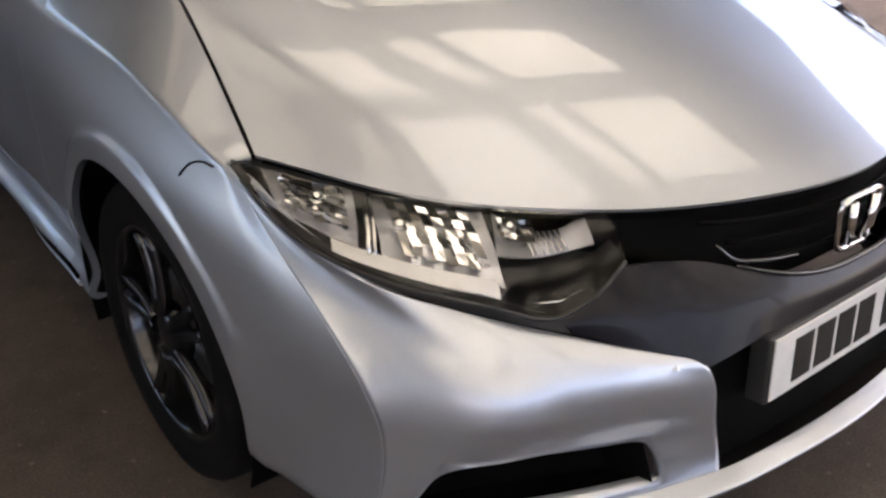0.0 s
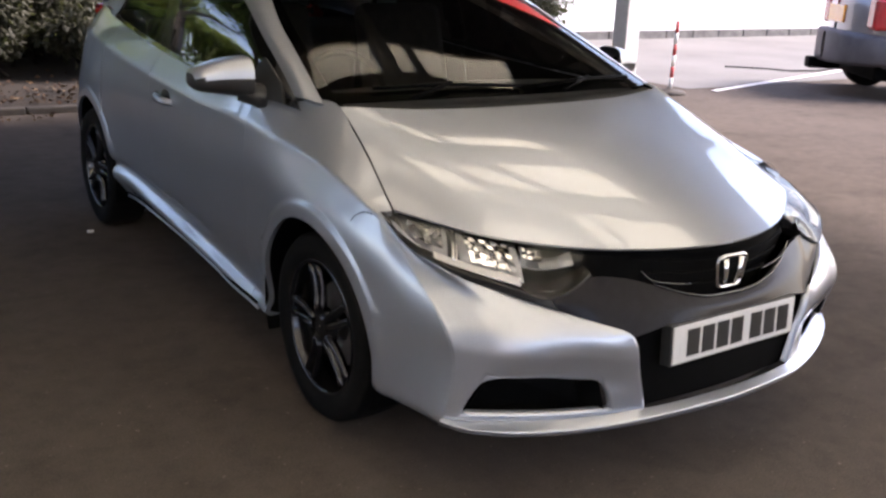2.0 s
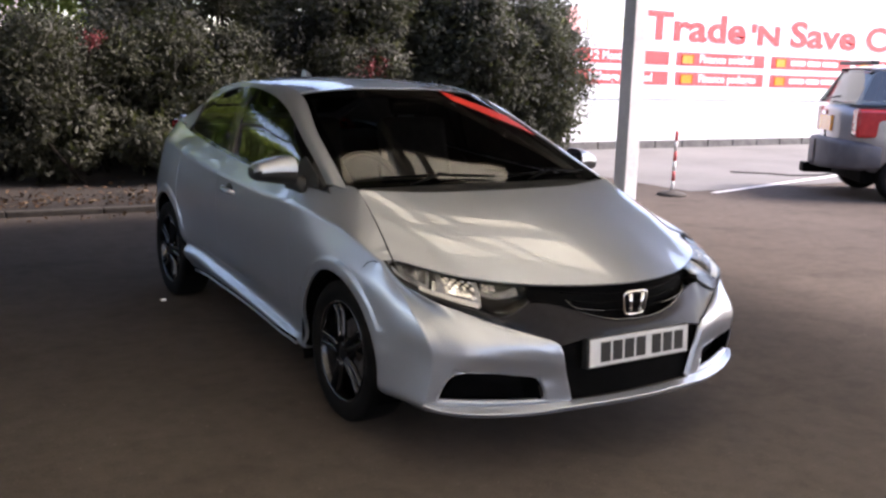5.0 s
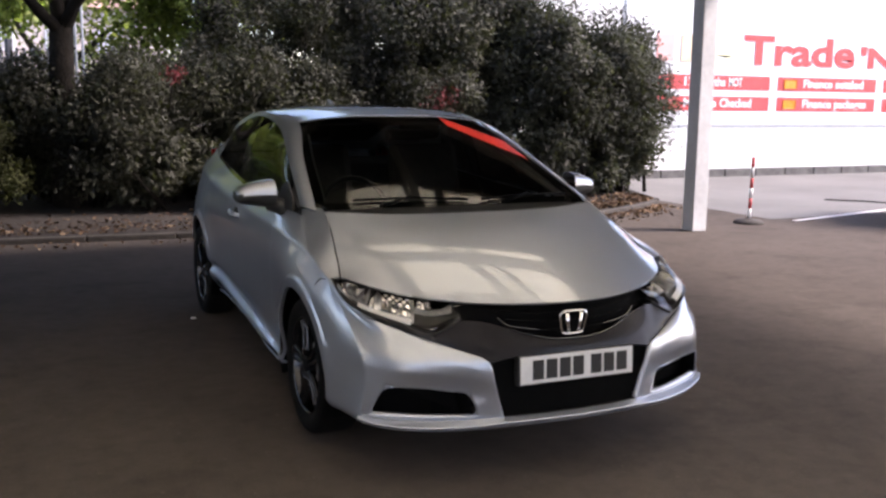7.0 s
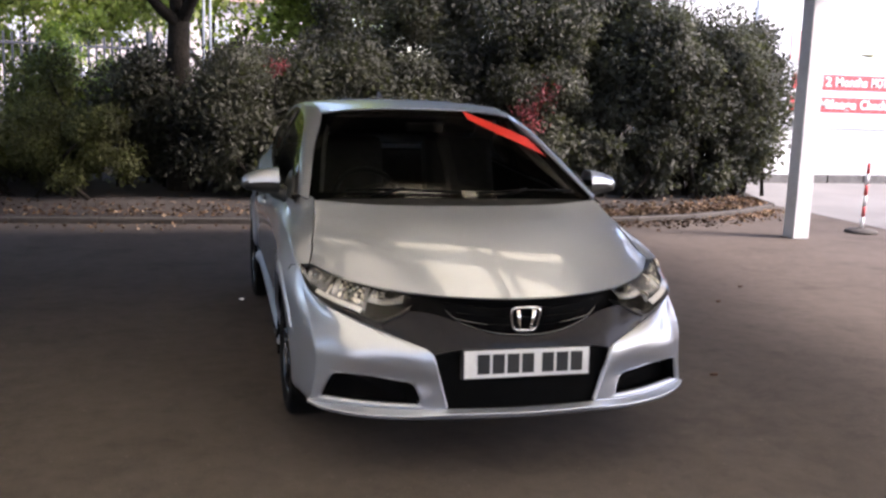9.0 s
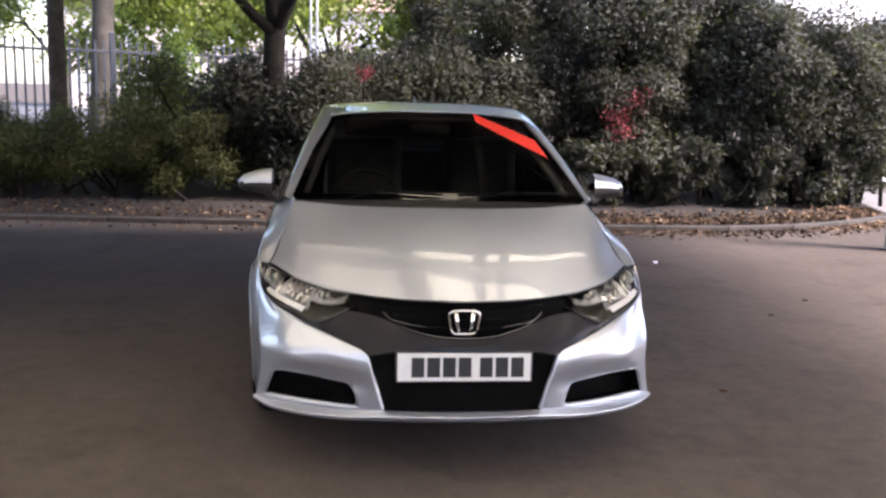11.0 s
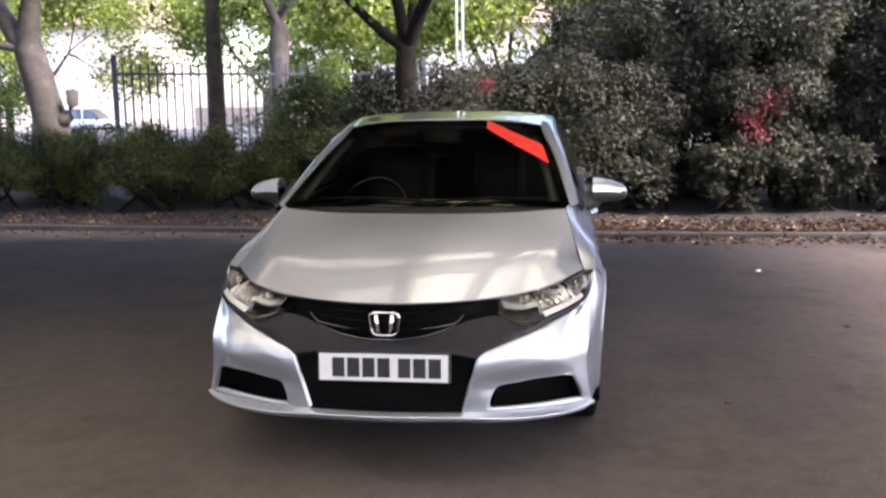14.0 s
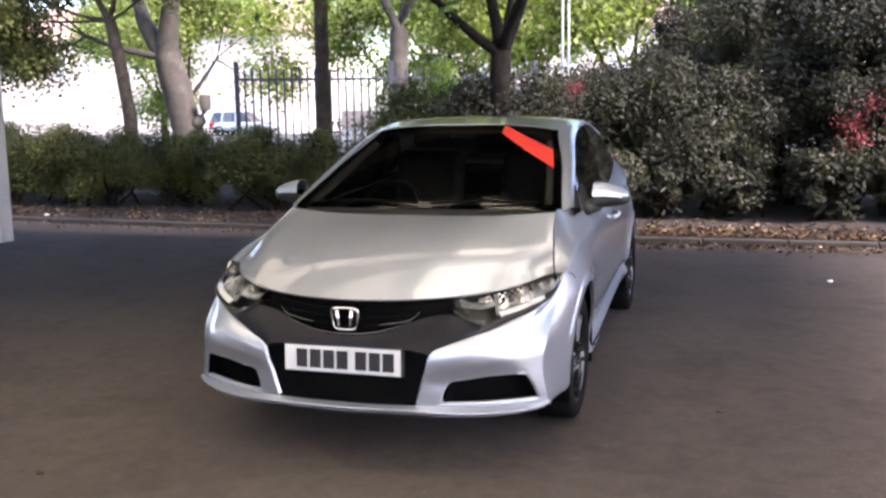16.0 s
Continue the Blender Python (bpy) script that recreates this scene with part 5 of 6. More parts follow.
def build_grille():
    tops = [(0.0, 0.095, 0.752), (0.15, 0.110, 0.751), (0.30, 0.150, 0.750), (0.46, 0.235, 0.752), (0.60, 0.34, 0.758)]
    lows = [(0.0, 0.085, 0.585), (0.15, 0.095, 0.592), (0.30, 0.130, 0.640), (0.46, 0.210, 0.690), (0.60, 0.33, 0.700)]
    part("grille_backing", sheet_bm(surf(full_width([tops, lows]), 61, 5), flange=0), SEAL, car, "black grille mesh backing")
    for zc, reach, r in ((0.712, 0.320, 0.0038), (0.676, 0.270, 0.0038), (0.642, 0.200, 0.0036)):
        pts = [(reach * u, 0.056 + 0.62 * (reach * u) ** 2, zc + 0.16 * (reach * u) ** 2) for u in np.linspace(-1, 1, 25)]
        part("grille_bar", tube(bmesh.new(), pts, r, 8), SEAL, car, "black grille bar")
    trim = curve([(-x, y - 0.002, z + 0.003) for x, y, z in NOSE_TOP[3:0:-1]] + [(x, y - 0.002, z + 0.003) for x, y, z in NOSE_TOP[:4]], 41)
    part("grille_trim", tube(bmesh.new(), [tuple(p) for p in trim], [0.0025 + 0.0025 * math.sin(math.pi * k / 40) for k in range(41)], 8), DARK_CHROME, car, "chrome line under the grille")
    for s_ in (-1, 1):
        wing = curve([(s_ * 0.315, 0.088, 0.705), (s_ * 0.285, 0.074, 0.676), (s_ * 0.235, 0.060, 0.664), (s_ * 0.150, 0.048, 0.652)], 15)
        part("grille_trim", tube(bmesh.new(), [tuple(p) for p in wing], [0.0020 + 0.0022 * math.sin(math.pi * k / 14) for k in range(15)], 8), DARK_CHROME, car, "short chrome wing beside the badge")
    edge = [(0.0, 0.060, 0.748), (0.25, 0.113, 0.746), (0.45, 0.217, 0.749), (0.66, 0.382, 0.771), (0.788, 0.560, 0.797)]
    low = [(0.0, 0.064, 0.732), (0.25, 0.117, 0.730), (0.45, 0.219, 0.735), (0.655, 0.384, 0.760), (0.79, 0.564, 0.793)]
    part("bonnet_seal", sheet_bm(surf(full_width([edge, low]), 81, 3), flange=0.02), SEAL, car, "black strip under the bonnet edge")
    # lower opening
    part("lower_grille", sheet_bm(surf([[(-0.40, 0.062, 0.575), (0, 0.016, 0.575), (0.40, 0.062, 0.575)], [(-0.34, 0.052, 0.31), (0, 0.034, 0.31), (0.34, 0.052, 0.31)]], 21, 9), flange=0), SEAL, car, "black lower intake")


build_grille()


def build_plate():
    m = Matrix.Translation((0, 0.003, 0.5035)) @ Matrix.Rotation(radians(-3), 4, "X")
    holder = part("plate_holder", boxed((-0.268, -0.006, -0.062), (0.268, 0.03, 0.060), 0.005, m), BLACK_PLASTIC, car, "black plate holder")
    plate = part("number_plate", boxed((-0.26, -0.010, -0.0555), (0.26, -0.0062, 0.0555), 0.0015, m), PLATE_WHITE, car, "white plate with dark bars")
    # plain bars where the characters stand
    w, gap, x = 0.050, 0.011, -0.2060
    for k in range(7):
        part("bar", boxed((x, -0.0118, -0.0395), (x + w, -0.0102, 0.0395), 0.0006, m), PLATE_INK, plate)
        x += w + gap + (0.022 if k == 3 else 0)


build_plate()


def build_emblem():
    bm = bmesh.new()
    out = [(-0.064, 0.047), (0.064, 0.047), (0.050, -0.047), (-0.050, -0.047)]
    ring = []
    for i in range(4):
        a, b, c = np.array(out[i - 1]), np.array(out[i]), np.array(out[(i + 1) % 4])
        for t in (0.8, 0.92):
            ring.append(a + (b - a) * t if t < 0.9 else b + ((a - b) * 0.06 + (c - b) * 0.06))
        ring.append(b + (c - b) * 0.2)
    pts = [(x, 0.040 + 0.25 * x * x - 0.02 * z, 0.672 + z) for x, z in ring]
    tube(bm, pts + [pts[0], pts[1]], 0.0055, 8, cap=False)
    for s in (-1, 1):
        tube(bm, [(s * 0.033, 0.036, 0.672 + 0.040), (s * 0.029, 0.034, 0.672), (s * 0.022, 0.037, 0.672 - 0.038)], [0.009, 0.0085, 0.006], 8)
    part("emblem", bm, CHROME, car, "plain chrome badge shape")


build_emblem()


def build_headlamp(side):
    f = (lambda G: G) if side > 0 else flip_x
    mid = [tuple((np.array(a) + np.array(b)) / 2 + np.array([0.006, -0.012, 0.004])) for a, b in zip(LAMP_TOP, LAMP_LOW)]
    lens_grid = surf([LAMP_TOP, mid, LAMP_LOW], 41, 13)
    back = lens_grid + np.array([-0.035, 0.075, 0.0])
    back = np.concatenate([lens_grid[:1], back, lens_grid[-1:]])
    lamp = part("headlamp", sheet_bm(f(back), flange=0.0, weld=False), LAMP_GREY, car, "clear headlamp with chrome reflectors")
    part("lens", sheet_bm(f(lens_grid), flange=0.004), LENS, lamp, "clear plastic lens")
    edge = np.concatenate([lens_grid[-1], ])
    part("lamp_edge", tube(bmesh.new(), [(side * p[0], p[1] - 0.001, p[2] - 0.005) for p in edge[1:]], 0.004, 6), BLACK_PLASTIC, lamp, "black lower lamp edge")

    def inside(u, v, depth):
        """A place behind the lens: u from the outer tip inwards, v downwards."""
        x0, y0 = u * 40, v * 12
        i, j = min(39, int(x0)), min(11, int(y0))
        a, b = x0 - i, y0 - j
        p = (lens_grid[j, i] * (1 - a) + lens_grid[j, i + 1] * a) * (1 - b) + (lens_grid[j + 1, i] * (1 - a) + lens_grid[j + 1, i + 1] * a) * b
        return Vector((side * (p[0] - 0.035 * depth), p[1] + 0.075 * depth, p[2]))

    rng = random.Random(4)

    def shell(u0, u1, v0, v1, lean, near, deep, label):
        """A smooth bowl, hollow towards the front, its sides leaning inwards at the bottom."""
        G = np.array([[inside(u0 + (u1 - u0) * a + lean * b, v0 + (v1 - v0) * b, near + deep * (1 - (2 * a - 1) ** 2) * (1 - 0.6 * (2 * b - 1) ** 2)) for a in np.linspace(0, 1, 15)] for b in np.linspace(0, 1, 11)])
        part("bowl", sheet_bm(G, flange=0.003, core=(side * 0.55, 0.6, 0.7)), LAMP_SILVER, lamp, label)

    def facets(u0, u1, v0, v1, lean, n, k, near, tilt, chance, label):
        """Small mirror plates, every other one tipped upwards."""
        bm = bmesh.new()
        for a in range(n):
            for b in range(k):
                up = (a + b) % 2 == 0 if chance == 0 else rng.random() < chance
                t = tilt * (1 if up else -1.3) * rng.uniform(0.75, 1.2)
                q = []
                for da, db in ((0, 0), (1, 0), (1, 1), (0, 1)):
                    fv = (b + db) / k
                    q.append(bm.verts.new(inside(u0 + (u1 - u0) * (a + da) / n + lean * fv, v0 + (v1 - v0) * fv, near + t * (0.5 - db) + 0.25 * t * (da - 0.5))))
                bm.faces.new(q)
        part("reflector", bm, REFLECTOR, lamp, label)

    shell(0.385, 0.66, 0.03, 0.90, 0.05, 0.30, 0.55, "smooth silver main bowl")
    facets(0.43, 0.63, 0.18, 0.80, 0.055, 8, 5, 0.40, 0.10, 0, "stepped chrome main reflector")
    shell(0.12, 0.355, 0.05, 0.90, 0.02, 0.30, 0.45, "small silver side bowl")
    facets(0.165, 0.335, 0.12, 0.72, 0.015, 11, 8, 0.34, 0.09, 0.5, "sparkling chrome side reflector")
    shell(0.695, 0.94, 0.03, 0.62, 0.0, 0.30, 0.45, "silver inner bowl")
    facets(0.705, 0.80, 0.10, 0.44, 0.0, 6, 4, 0.38, 0.09, 0.5, "chrome inner reflector")
    for k in range(7):
        u = 0.775 + 0.014 * k
        part("rib", tube(bmesh.new(), [inside(u, 0.30, 0.42), inside(u + 0.012, 0.58, 0.34)], 0.0016, 5), CHROME, lamp)
    for u, w in ((0.375, 0.005), (0.39, 0.003)):
        pts = [inside(u + 0.03 * v, v, 0.22) for v in (0.08, 0.5, 0.88)]
        part("divider", tube(bmesh.new(), pts, w, 6), CHROME, lamp, "chrome divider")
    for u, v, r in ((0.27, 0.40, 0.010), (0.47, 0.50, 0.012), (0.74, 0.30, 0.011)):
        bm = bmesh.new()
        bmesh.ops.create_uvsphere(bm, u_segments=14, v_segments=10, radius=r, matrix=Matrix.Translation(inside(u, v, 0.40)))
        for fc in bm.faces:
            fc.smooth = True
        part("bulb", bm, CHROME, lamp, "chrome bulb cap")
    guide = np.array([[inside(u, vv, d) for u in np.linspace(0.30, 0.69, 30)] for vv, d in ((0.83, 0.20), (0.88, 0.09), (0.945, 0.05))])
    part("light_strip", sheet_bm(guide, flange=0.004, core=(side * 0.55, 0.6, 0.7)), LIGHT_GUIDE, lamp, "white side light strip")
    for k in range(16):
        u = 0.43 + 0.0165 * k
        part("rib", tube(bmesh.new(), [inside(u, 0.862, 0.20), inside(u + 0.018, 0.93, 0.09)], 0.0015, 5), CHROME, lamp)
    line = [inside(u, 0.93, 0.10) for u in (0.76, 0.82, 0.88)]
    part("trim_line", tube(bmesh.new(), line, 0.0022, 5), CHROME, lamp)


for s in (-1, 1):
    build_headlamp(s)


# ---- wheels ----
def wheel_meshes():
    tyre = bmesh.new()
    revolve(tyre, [(-0.085, 0.222), (-0.098, 0.245), (-0.102, 0.272), (-0.094, 0.298), (-0.078, 0.311), (-0.04, 0.3145), (0.04, 0.3145), (0.078, 0.311), (0.094, 0.298), (0.102, 0.272), (0.098, 0.245), (0.085, 0.222)], "x", 64)
    rim = bmesh.new()
    revolve(rim, [(0.088, 0.226), (0.092, 0.219), (0.080, 0.212), (0.055, 0.205), (-0.07, 0.198), (-0.085, 0.222)], "x", 64)
    for k in range(5):
        for off in (-0.17, 0.17):
            a = k * math.tau / 5 + math.pi / 2
            pts, rad = [], []
            for t in np.linspace(0, 1, 6):
                r = 0.045 + 0.165 * t
                b = a + off * (1.25 - 0.55 * t) * (1.0 if t > 0 else 1.0)
                pts.append((0.078 - 0.02 * (1 - t) * t * 4 * 0.4 + 0.0 * t, math.cos(b) * r, math.sin(b) * r))
                rad.append(0.0165 - 0.003 * t)
            tube(rim, pts, rad, 8)
    hub = bmesh.new()
    revolve(hub, [(0.050, 0.062), (0.070, 0.060), (0.082, 0.045), (0.088, 0.030), (0.090, 0.001)], "x", 32)
    disc = bmesh.new()
    revolve(disc, [(0.0, 0.06), (0.012, 0.06), (0.012, 0.14), (0.0, 0.14)], "x", 40)
    out = []
    for name, bm in (("tyre", tyre), ("rim", rim), ("hub", hub), ("disc", disc)):
        me = bpy.data.meshes.new(name)
        bm.to_mesh(me)
        bm.free()
        out.append(me)
    for me, mt in zip(out, (RUBBER, ALLOY, ALLOY, BRAKE)):
        me.materials.append(mt)
    return out


WHEEL = wheel_meshes()
AXLE_AT = {FRONT_AXLE: 0.945, REAR_AXLE: 3.555}


def place_wheel(side, ax, turn):
    m = Matrix.Translation((side * 0.775, AXLE_AT[ax], HUB_Z + 0.003)) @ Matrix.Rotation(0 if side > 0 else math.pi, 4, "Z") @ Matrix.Rotation(radians(turn), 4, "X")
    wheel = obj("wheel", WHEEL[0], None, car, "black tyre on five-spoke alloy rim")
    wheel.matrix_basis = m
    wheel.matrix_world = m
    for name, me in zip(("rim", "hub_cap", "brake_disc"), WHEEL[1:]):
        o = obj(name, me, None, wheel)
        o.matrix_parent_inverse = Matrix.Identity(4)


for s, ax, turn in ((-1, FRONT_AXLE, 14), (1, FRONT_AXLE, 40), (-1, REAR_AXLE, 55), (1, REAR_AXLE, 5)):
    place_wheel(s, ax, turn)

part("underbody", boxed((-0.62, 0.45, 0.20), (0.62, 4.1, 0.42), 0.02), SEAL, car, "dark underbody")
part("engine_bay", boxed((-0.52, 0.30, 0.36), (0.52, 0.98, 0.70), 0.02), SEAL, car)


# ---- door mirrors ----
def build_mirror(side):
    n, k = 32, 20
    G = np.zeros((k + 1, n + 1, 3))
    for j in range(k + 1):
        t = j / k
        end = (1 - max(0.0, (t - 0.80) / 0.20) ** 2.2) ** 0.5
        zt, zb = 1.122 - 0.012 * t - 0.045 * t * t, 0.982 + 0.022 * t
        zm, zh, yh = (zt + zb) / 2, (zt - zb) / 2 * end, (0.078 - 0.02 * t) * end
        for i in range(n + 1):
            a = math.tau * i / n
            cc, ss = math.cos(a), math.sin(a)
            G[j, i] = (side * (0.850 + 0.186 * t), 1.445 + 0.055 * t + yh * math.copysign(abs(cc) ** 0.7, cc), zm + zh * math.copysign(abs(ss) ** 0.72, ss))
    c = Vector((side * 0.93, 1.46, 1.035))
    mirror = part("door_mirror", sheet_bm(G, lambda p: p.z >= 1.047, core=c, flange=0.004), SILVER, car, "silver door mirror cap")
    part("mirror_base", sheet_bm(G, lambda p: p.z < 1.047, core=c, flange=0.004), BLACK_PLASTIC, mirror, "black mirror underside")
    part("mirror_glass", boxed((-0.065, 0, 0), (0.065, 0.004, 0.085), 0.002, Matrix.Translation((side * 0.918, 1.525, 1.000))), MIRROR, mirror, "mirror glass")
    sail = np.array([[(side * 0.812, 1.24, 0.992), (side * 0.822, 1.36, 0.990), (side * 0.826, 1.49, 0.990)], [(side * 0.800, 1.27, 1.025), (side * 0.800, 1.38, 1.060), (side * 0.798, 1.46, 1.085)], [(side * 0.790, 1.30, 1.050), (side * 0.783, 1.39, 1.092), (side * 0.778, 1.44, 1.115)]])
    part("mirror_sail", sheet_bm(sail, flange=0.012), BLACK_PLASTIC, mirror, "black corner panel behind the mirror")
    part("mirror_arm", tube(bmesh.new(), [(side * 0.79, 1.38, 0.985), (side * 0.83, 1.41, 0.995), (side * 0.875, 1.44, 1.005)], [0.046, 0.038, 0.034], 10), BLACK_PLASTIC, mirror, "black mirror arm")


for s in (-1, 1):
    build_mirror(s)


def build_handle(side, y, door):
    z = 0.855 + (y - 2.25) * 0.05
    pts = [(side * 0.866, y - 0.10, z), (side * 0.893, y - 0.06, z + 0.004), (side * 0.897, y + 0.02, z + 0.008), (side * 0.870, y + 0.09, z + 0.01)]
    part("door_handle", tube(bmesh.new(), pts, [0.011, 0.016, 0.016, 0.011], 8), SILVER, FLANKS[side][door], "silver pull handle")
    # a black solid, not a hollow, stands for the shade behind the handle
    cup = bmesh.new()
    bmesh.ops.create_uvsphere(cup, u_segments=18, v_segments=10, radius=1.0, matrix=Matrix.Translation((side * 0.862, y - 0.01, z + 0.012)) @ Matrix.Diagonal((0.012, 0.058, 0.026, 1.0)))
    part("handle_recess", cup, BLACK_PLASTIC, FLANKS[side][door], "black solid painting the shaded hollow behind the handle")


def build_sill_gap(side):
    pts = []
    for u in np.linspace(1.36, 3.10, 24):
        col = flank_column(u, np.linspace(0, 1, 120))
        k = int(np.argmin(np.abs(col[:30, 2] - 0.262)))
        pts.append((side * (col[k, 0] + 0.001), col[k, 1], col[k, 2]))
    part("sill_gap", tube(bmesh.new(), pts, 0.006, 6), SEAL, car, "dark gap along the sill")
    part("sill_strip", tube(bmesh.new(), [(x - side * 0.004, y, z - 0.017) for x, y, z in pts], 0.008, 6), SILVER, car, "silver sill edge")


def build_wing_seam(side):
    """The joint between front wing and bumper, from the lamp's tip back to the arch flare."""
    pts = []
    for y, z in curve([(0.590, 0.797, 0), (0.626, 0.795, 0), (0.655, 0.782, 0), (0.672, 0.760, 0)], 14)[:, :2]:
        col = flank_column(y, np.linspace(0, 1, 240))
        pts.append((side * (float(np.interp(z, col[:, 2], col[:, 0])) + 0.0005), y, z))
    part("wing_seam", tube(bmesh.new(), pts, 0.0017, 6), SEAL, car, "dark joint between wing and bumper")


for s in (-1, 1):
    build_sill_gap(s)
    build_wing_seam(s)
for s in (-1, 1):
    build_handle(s, 2.27, "front_door")


# ---- cabin ----
def build_cabin():
    part("cabin_floor", boxed((-0.66, 1.0, 0.40), (0.66, 3.9, 0.46), 0.01), CABIN, car)
    dash = [[(-0.70, 1.08, 0.985), (0, 1.02, 0.99), (0.70, 1.08, 0.985)], [(-0.70, 1.35, 1.000), (0, 1.33, 1.02), (0.70, 1.35, 1.000)], [(-0.70, 1.50, 0.96), (0, 1.50, 0.97), (0.70, 1.50, 0.96)], [(-0.68, 1.52, 0.70), (0, 1.55, 0.66), (0.68, 1.52, 0.70)]]
    part("dashboard", sheet_bm(surf(dash, 31, 25), core=(0, 1.3, 0.7), flange=0.01), CABIN, car, "dark grey dashboard")
    for x in (-0.36, 0.36):
        seat = part("seat", boxed((x - 0.24, 1.75, 0.50), (x + 0.24, 2.28, 0.68), 0.05), CABIN, car, "dark cloth front seat")
        m = Matrix.Translation((x, 2.25, 0.66)) @ Matrix.Rotation(radians(-18), 4, "X")
        part("seat_back", boxed((-0.23, -0.06, 0.0), (0.23, 0.07, 0.58), 0.05, m), CABIN, seat)
        part("head_rest", boxed((-0.13, -0.05, 0.61), (0.13, 0.05, 0.80), 0.04, m), CABIN, seat)
    part("rear_bench", boxed((-0.62, 2.85, 0.48), (0.62, 3.30, 0.66), 0.05), CABIN, car)
    part("rear_backrest", boxed((-0.60, 3.25, 0.6), (0.60, 3.40, 1.08), 0.05), CABIN, car)
    wheel = bmesh.new()
    pts = []
    m = Matrix.Translation((-0.36, 1.60, 0.93)) @ Matrix.Rotation(radians(62), 4, "X")
    for k in range(25):
        a = math.tau * k / 24
        pts.append(m @ Vector((0.18 * math.cos(a), 0.18 * math.sin(a), 0)))
    tube(wheel, pts, 0.014, 8, cap=False)
    for a in (0, math.pi, -math.pi / 2):
        tube(wheel, [m @ Vector((0, 0, 0)), m @ Vector((0.18 * math.cos(a), 0.18 * math.sin(a), 0))], 0.016, 6)
    part("steering_wheel", wheel, BLACK_PLASTIC, car, "black steering wheel on the right")
    part("rear_view_mirror", boxed((-0.11, 1.80, 1.28), (0.11, 1.83, 1.345), 0.012), BLACK_PLASTIC, car, "black interior mirror")
    part("headlining", sheet_bm(np.array([[(x * 0.5, y, z - 0.03) for x in (-1, 0, 1)] for y, z in ((2.0, 1.385), (2.5, 1.425), (3.2, 1.40), (3.9, 1.2))]), flange=0), CABIN, car)


build_cabin()
for s in (0.035, 0.965):
    part("pillar_trim", tube(bmesh.new(), [tuple(SCREEN_GRID[j, int(s * (nu - 1))] + np.array([0, 0.03, -0.035])) for j in range(2, nv - 1, 4)], 0.022, 8), TRIM_GREY, car, "grey screen pillar trim")


def on_screen(u, v, off=0.0):
    """A place on the windscreen: u from its one side to the other, v upwards."""
    i, j = u * (SCREEN_GRID.shape[1] - 1), v * (SCREEN_GRID.shape[0] - 1)
    a, b = min(int(i), SCREEN_GRID.shape[1] - 2), min(int(j), SCREEN_GRID.shape[0] - 2)
    p = (SCREEN_GRID[b, a] * (1 - (i - a)) + SCREEN_GRID[b, a + 1] * (i - a)) * (1 - (j - b)) + (SCREEN_GRID[b + 1, a] * (1 - (i - a)) + SCREEN_GRID[b + 1, a + 1] * (i - a)) * (j - b)
    return p + np.array([0, -0.42, 0.9]) * off


strip = [[on_screen(0.72 + 0.245 * t, 0.985 - 0.30 * t + w * (0.5 + 0.5 * t), 0.004) for t in np.linspace(0, 1, 9)] for w in (0.02, -0.215)]
part("screen_strip", sheet_bm(np.array(strip), flange=0.001), STRIP_RED, car, "red sales strip across the screen corner")


def wiper(a, b, pivot):
    bm = bmesh.new()
    tube(bm, [tuple(on_screen(*a, 0.012)), tuple(on_screen((a[0] + b[0]) / 2, (a[1] + b[1]) / 2 + 0.01, 0.016)), tuple(on_screen(*b, 0.012))], 0.007, 6)
    tube(bm, [tuple(on_screen(*pivot, 0.004)), tuple(on_screen((a[0] + b[0]) / 2, (a[1] + b[1]) / 2 + 0.01, 0.024))], 0.008, 6)
    part("wiper", bm, SEAL, car, "black wiper blade at rest")


wiper((0.12, 0.06), (0.50, 0.035), (0.20, 0.0))
wiper((0.55, 0.03), (0.92, 0.06), (0.62, 0.0))


def settle(p):
    """The stance of the whole body on its wheels: slightly longer amidships, nose down, roof up."""
    x, y, z = p
    up = smooth01((z - 0.80) / 0.25)
    low = np.interp(y, (0.0, 1.3, 3.0, 4.3), (-0.023, -0.018, -0.004, 0.0))
    top = np.interp(y, (0.0, 0.93, 1.1, 1.98, 2.45, 3.4, 4.3), (-0.019, -0.007, -0.006, 0.018, 0.032, 0.030, 0.020))
    wide = np.interp(y, (0.0, 1.5, 3.0, 4.3), (1.013, 1.013, 1.0, 0.985)) + 0.015 * smooth01((z - 1.05) / 0.25)
    return (x * wide, np.interp(y, (-0.04, 0.30, 0.57, 0.93, 1.10, 1.98, 2.45, 3.0, 3.5, 4.32), (-0.04, 0.312, 0.60, 0.972, 1.145, 2.07, 2.535, 3.065, 3.555, 4.285)), z + low + (top - low) * up)


for ob in car.children_recursive:
    if ob.type == "MESH" and ob.data.users == 1:
        for v in ob.data.vertices:
            v.co = settle(v.co)


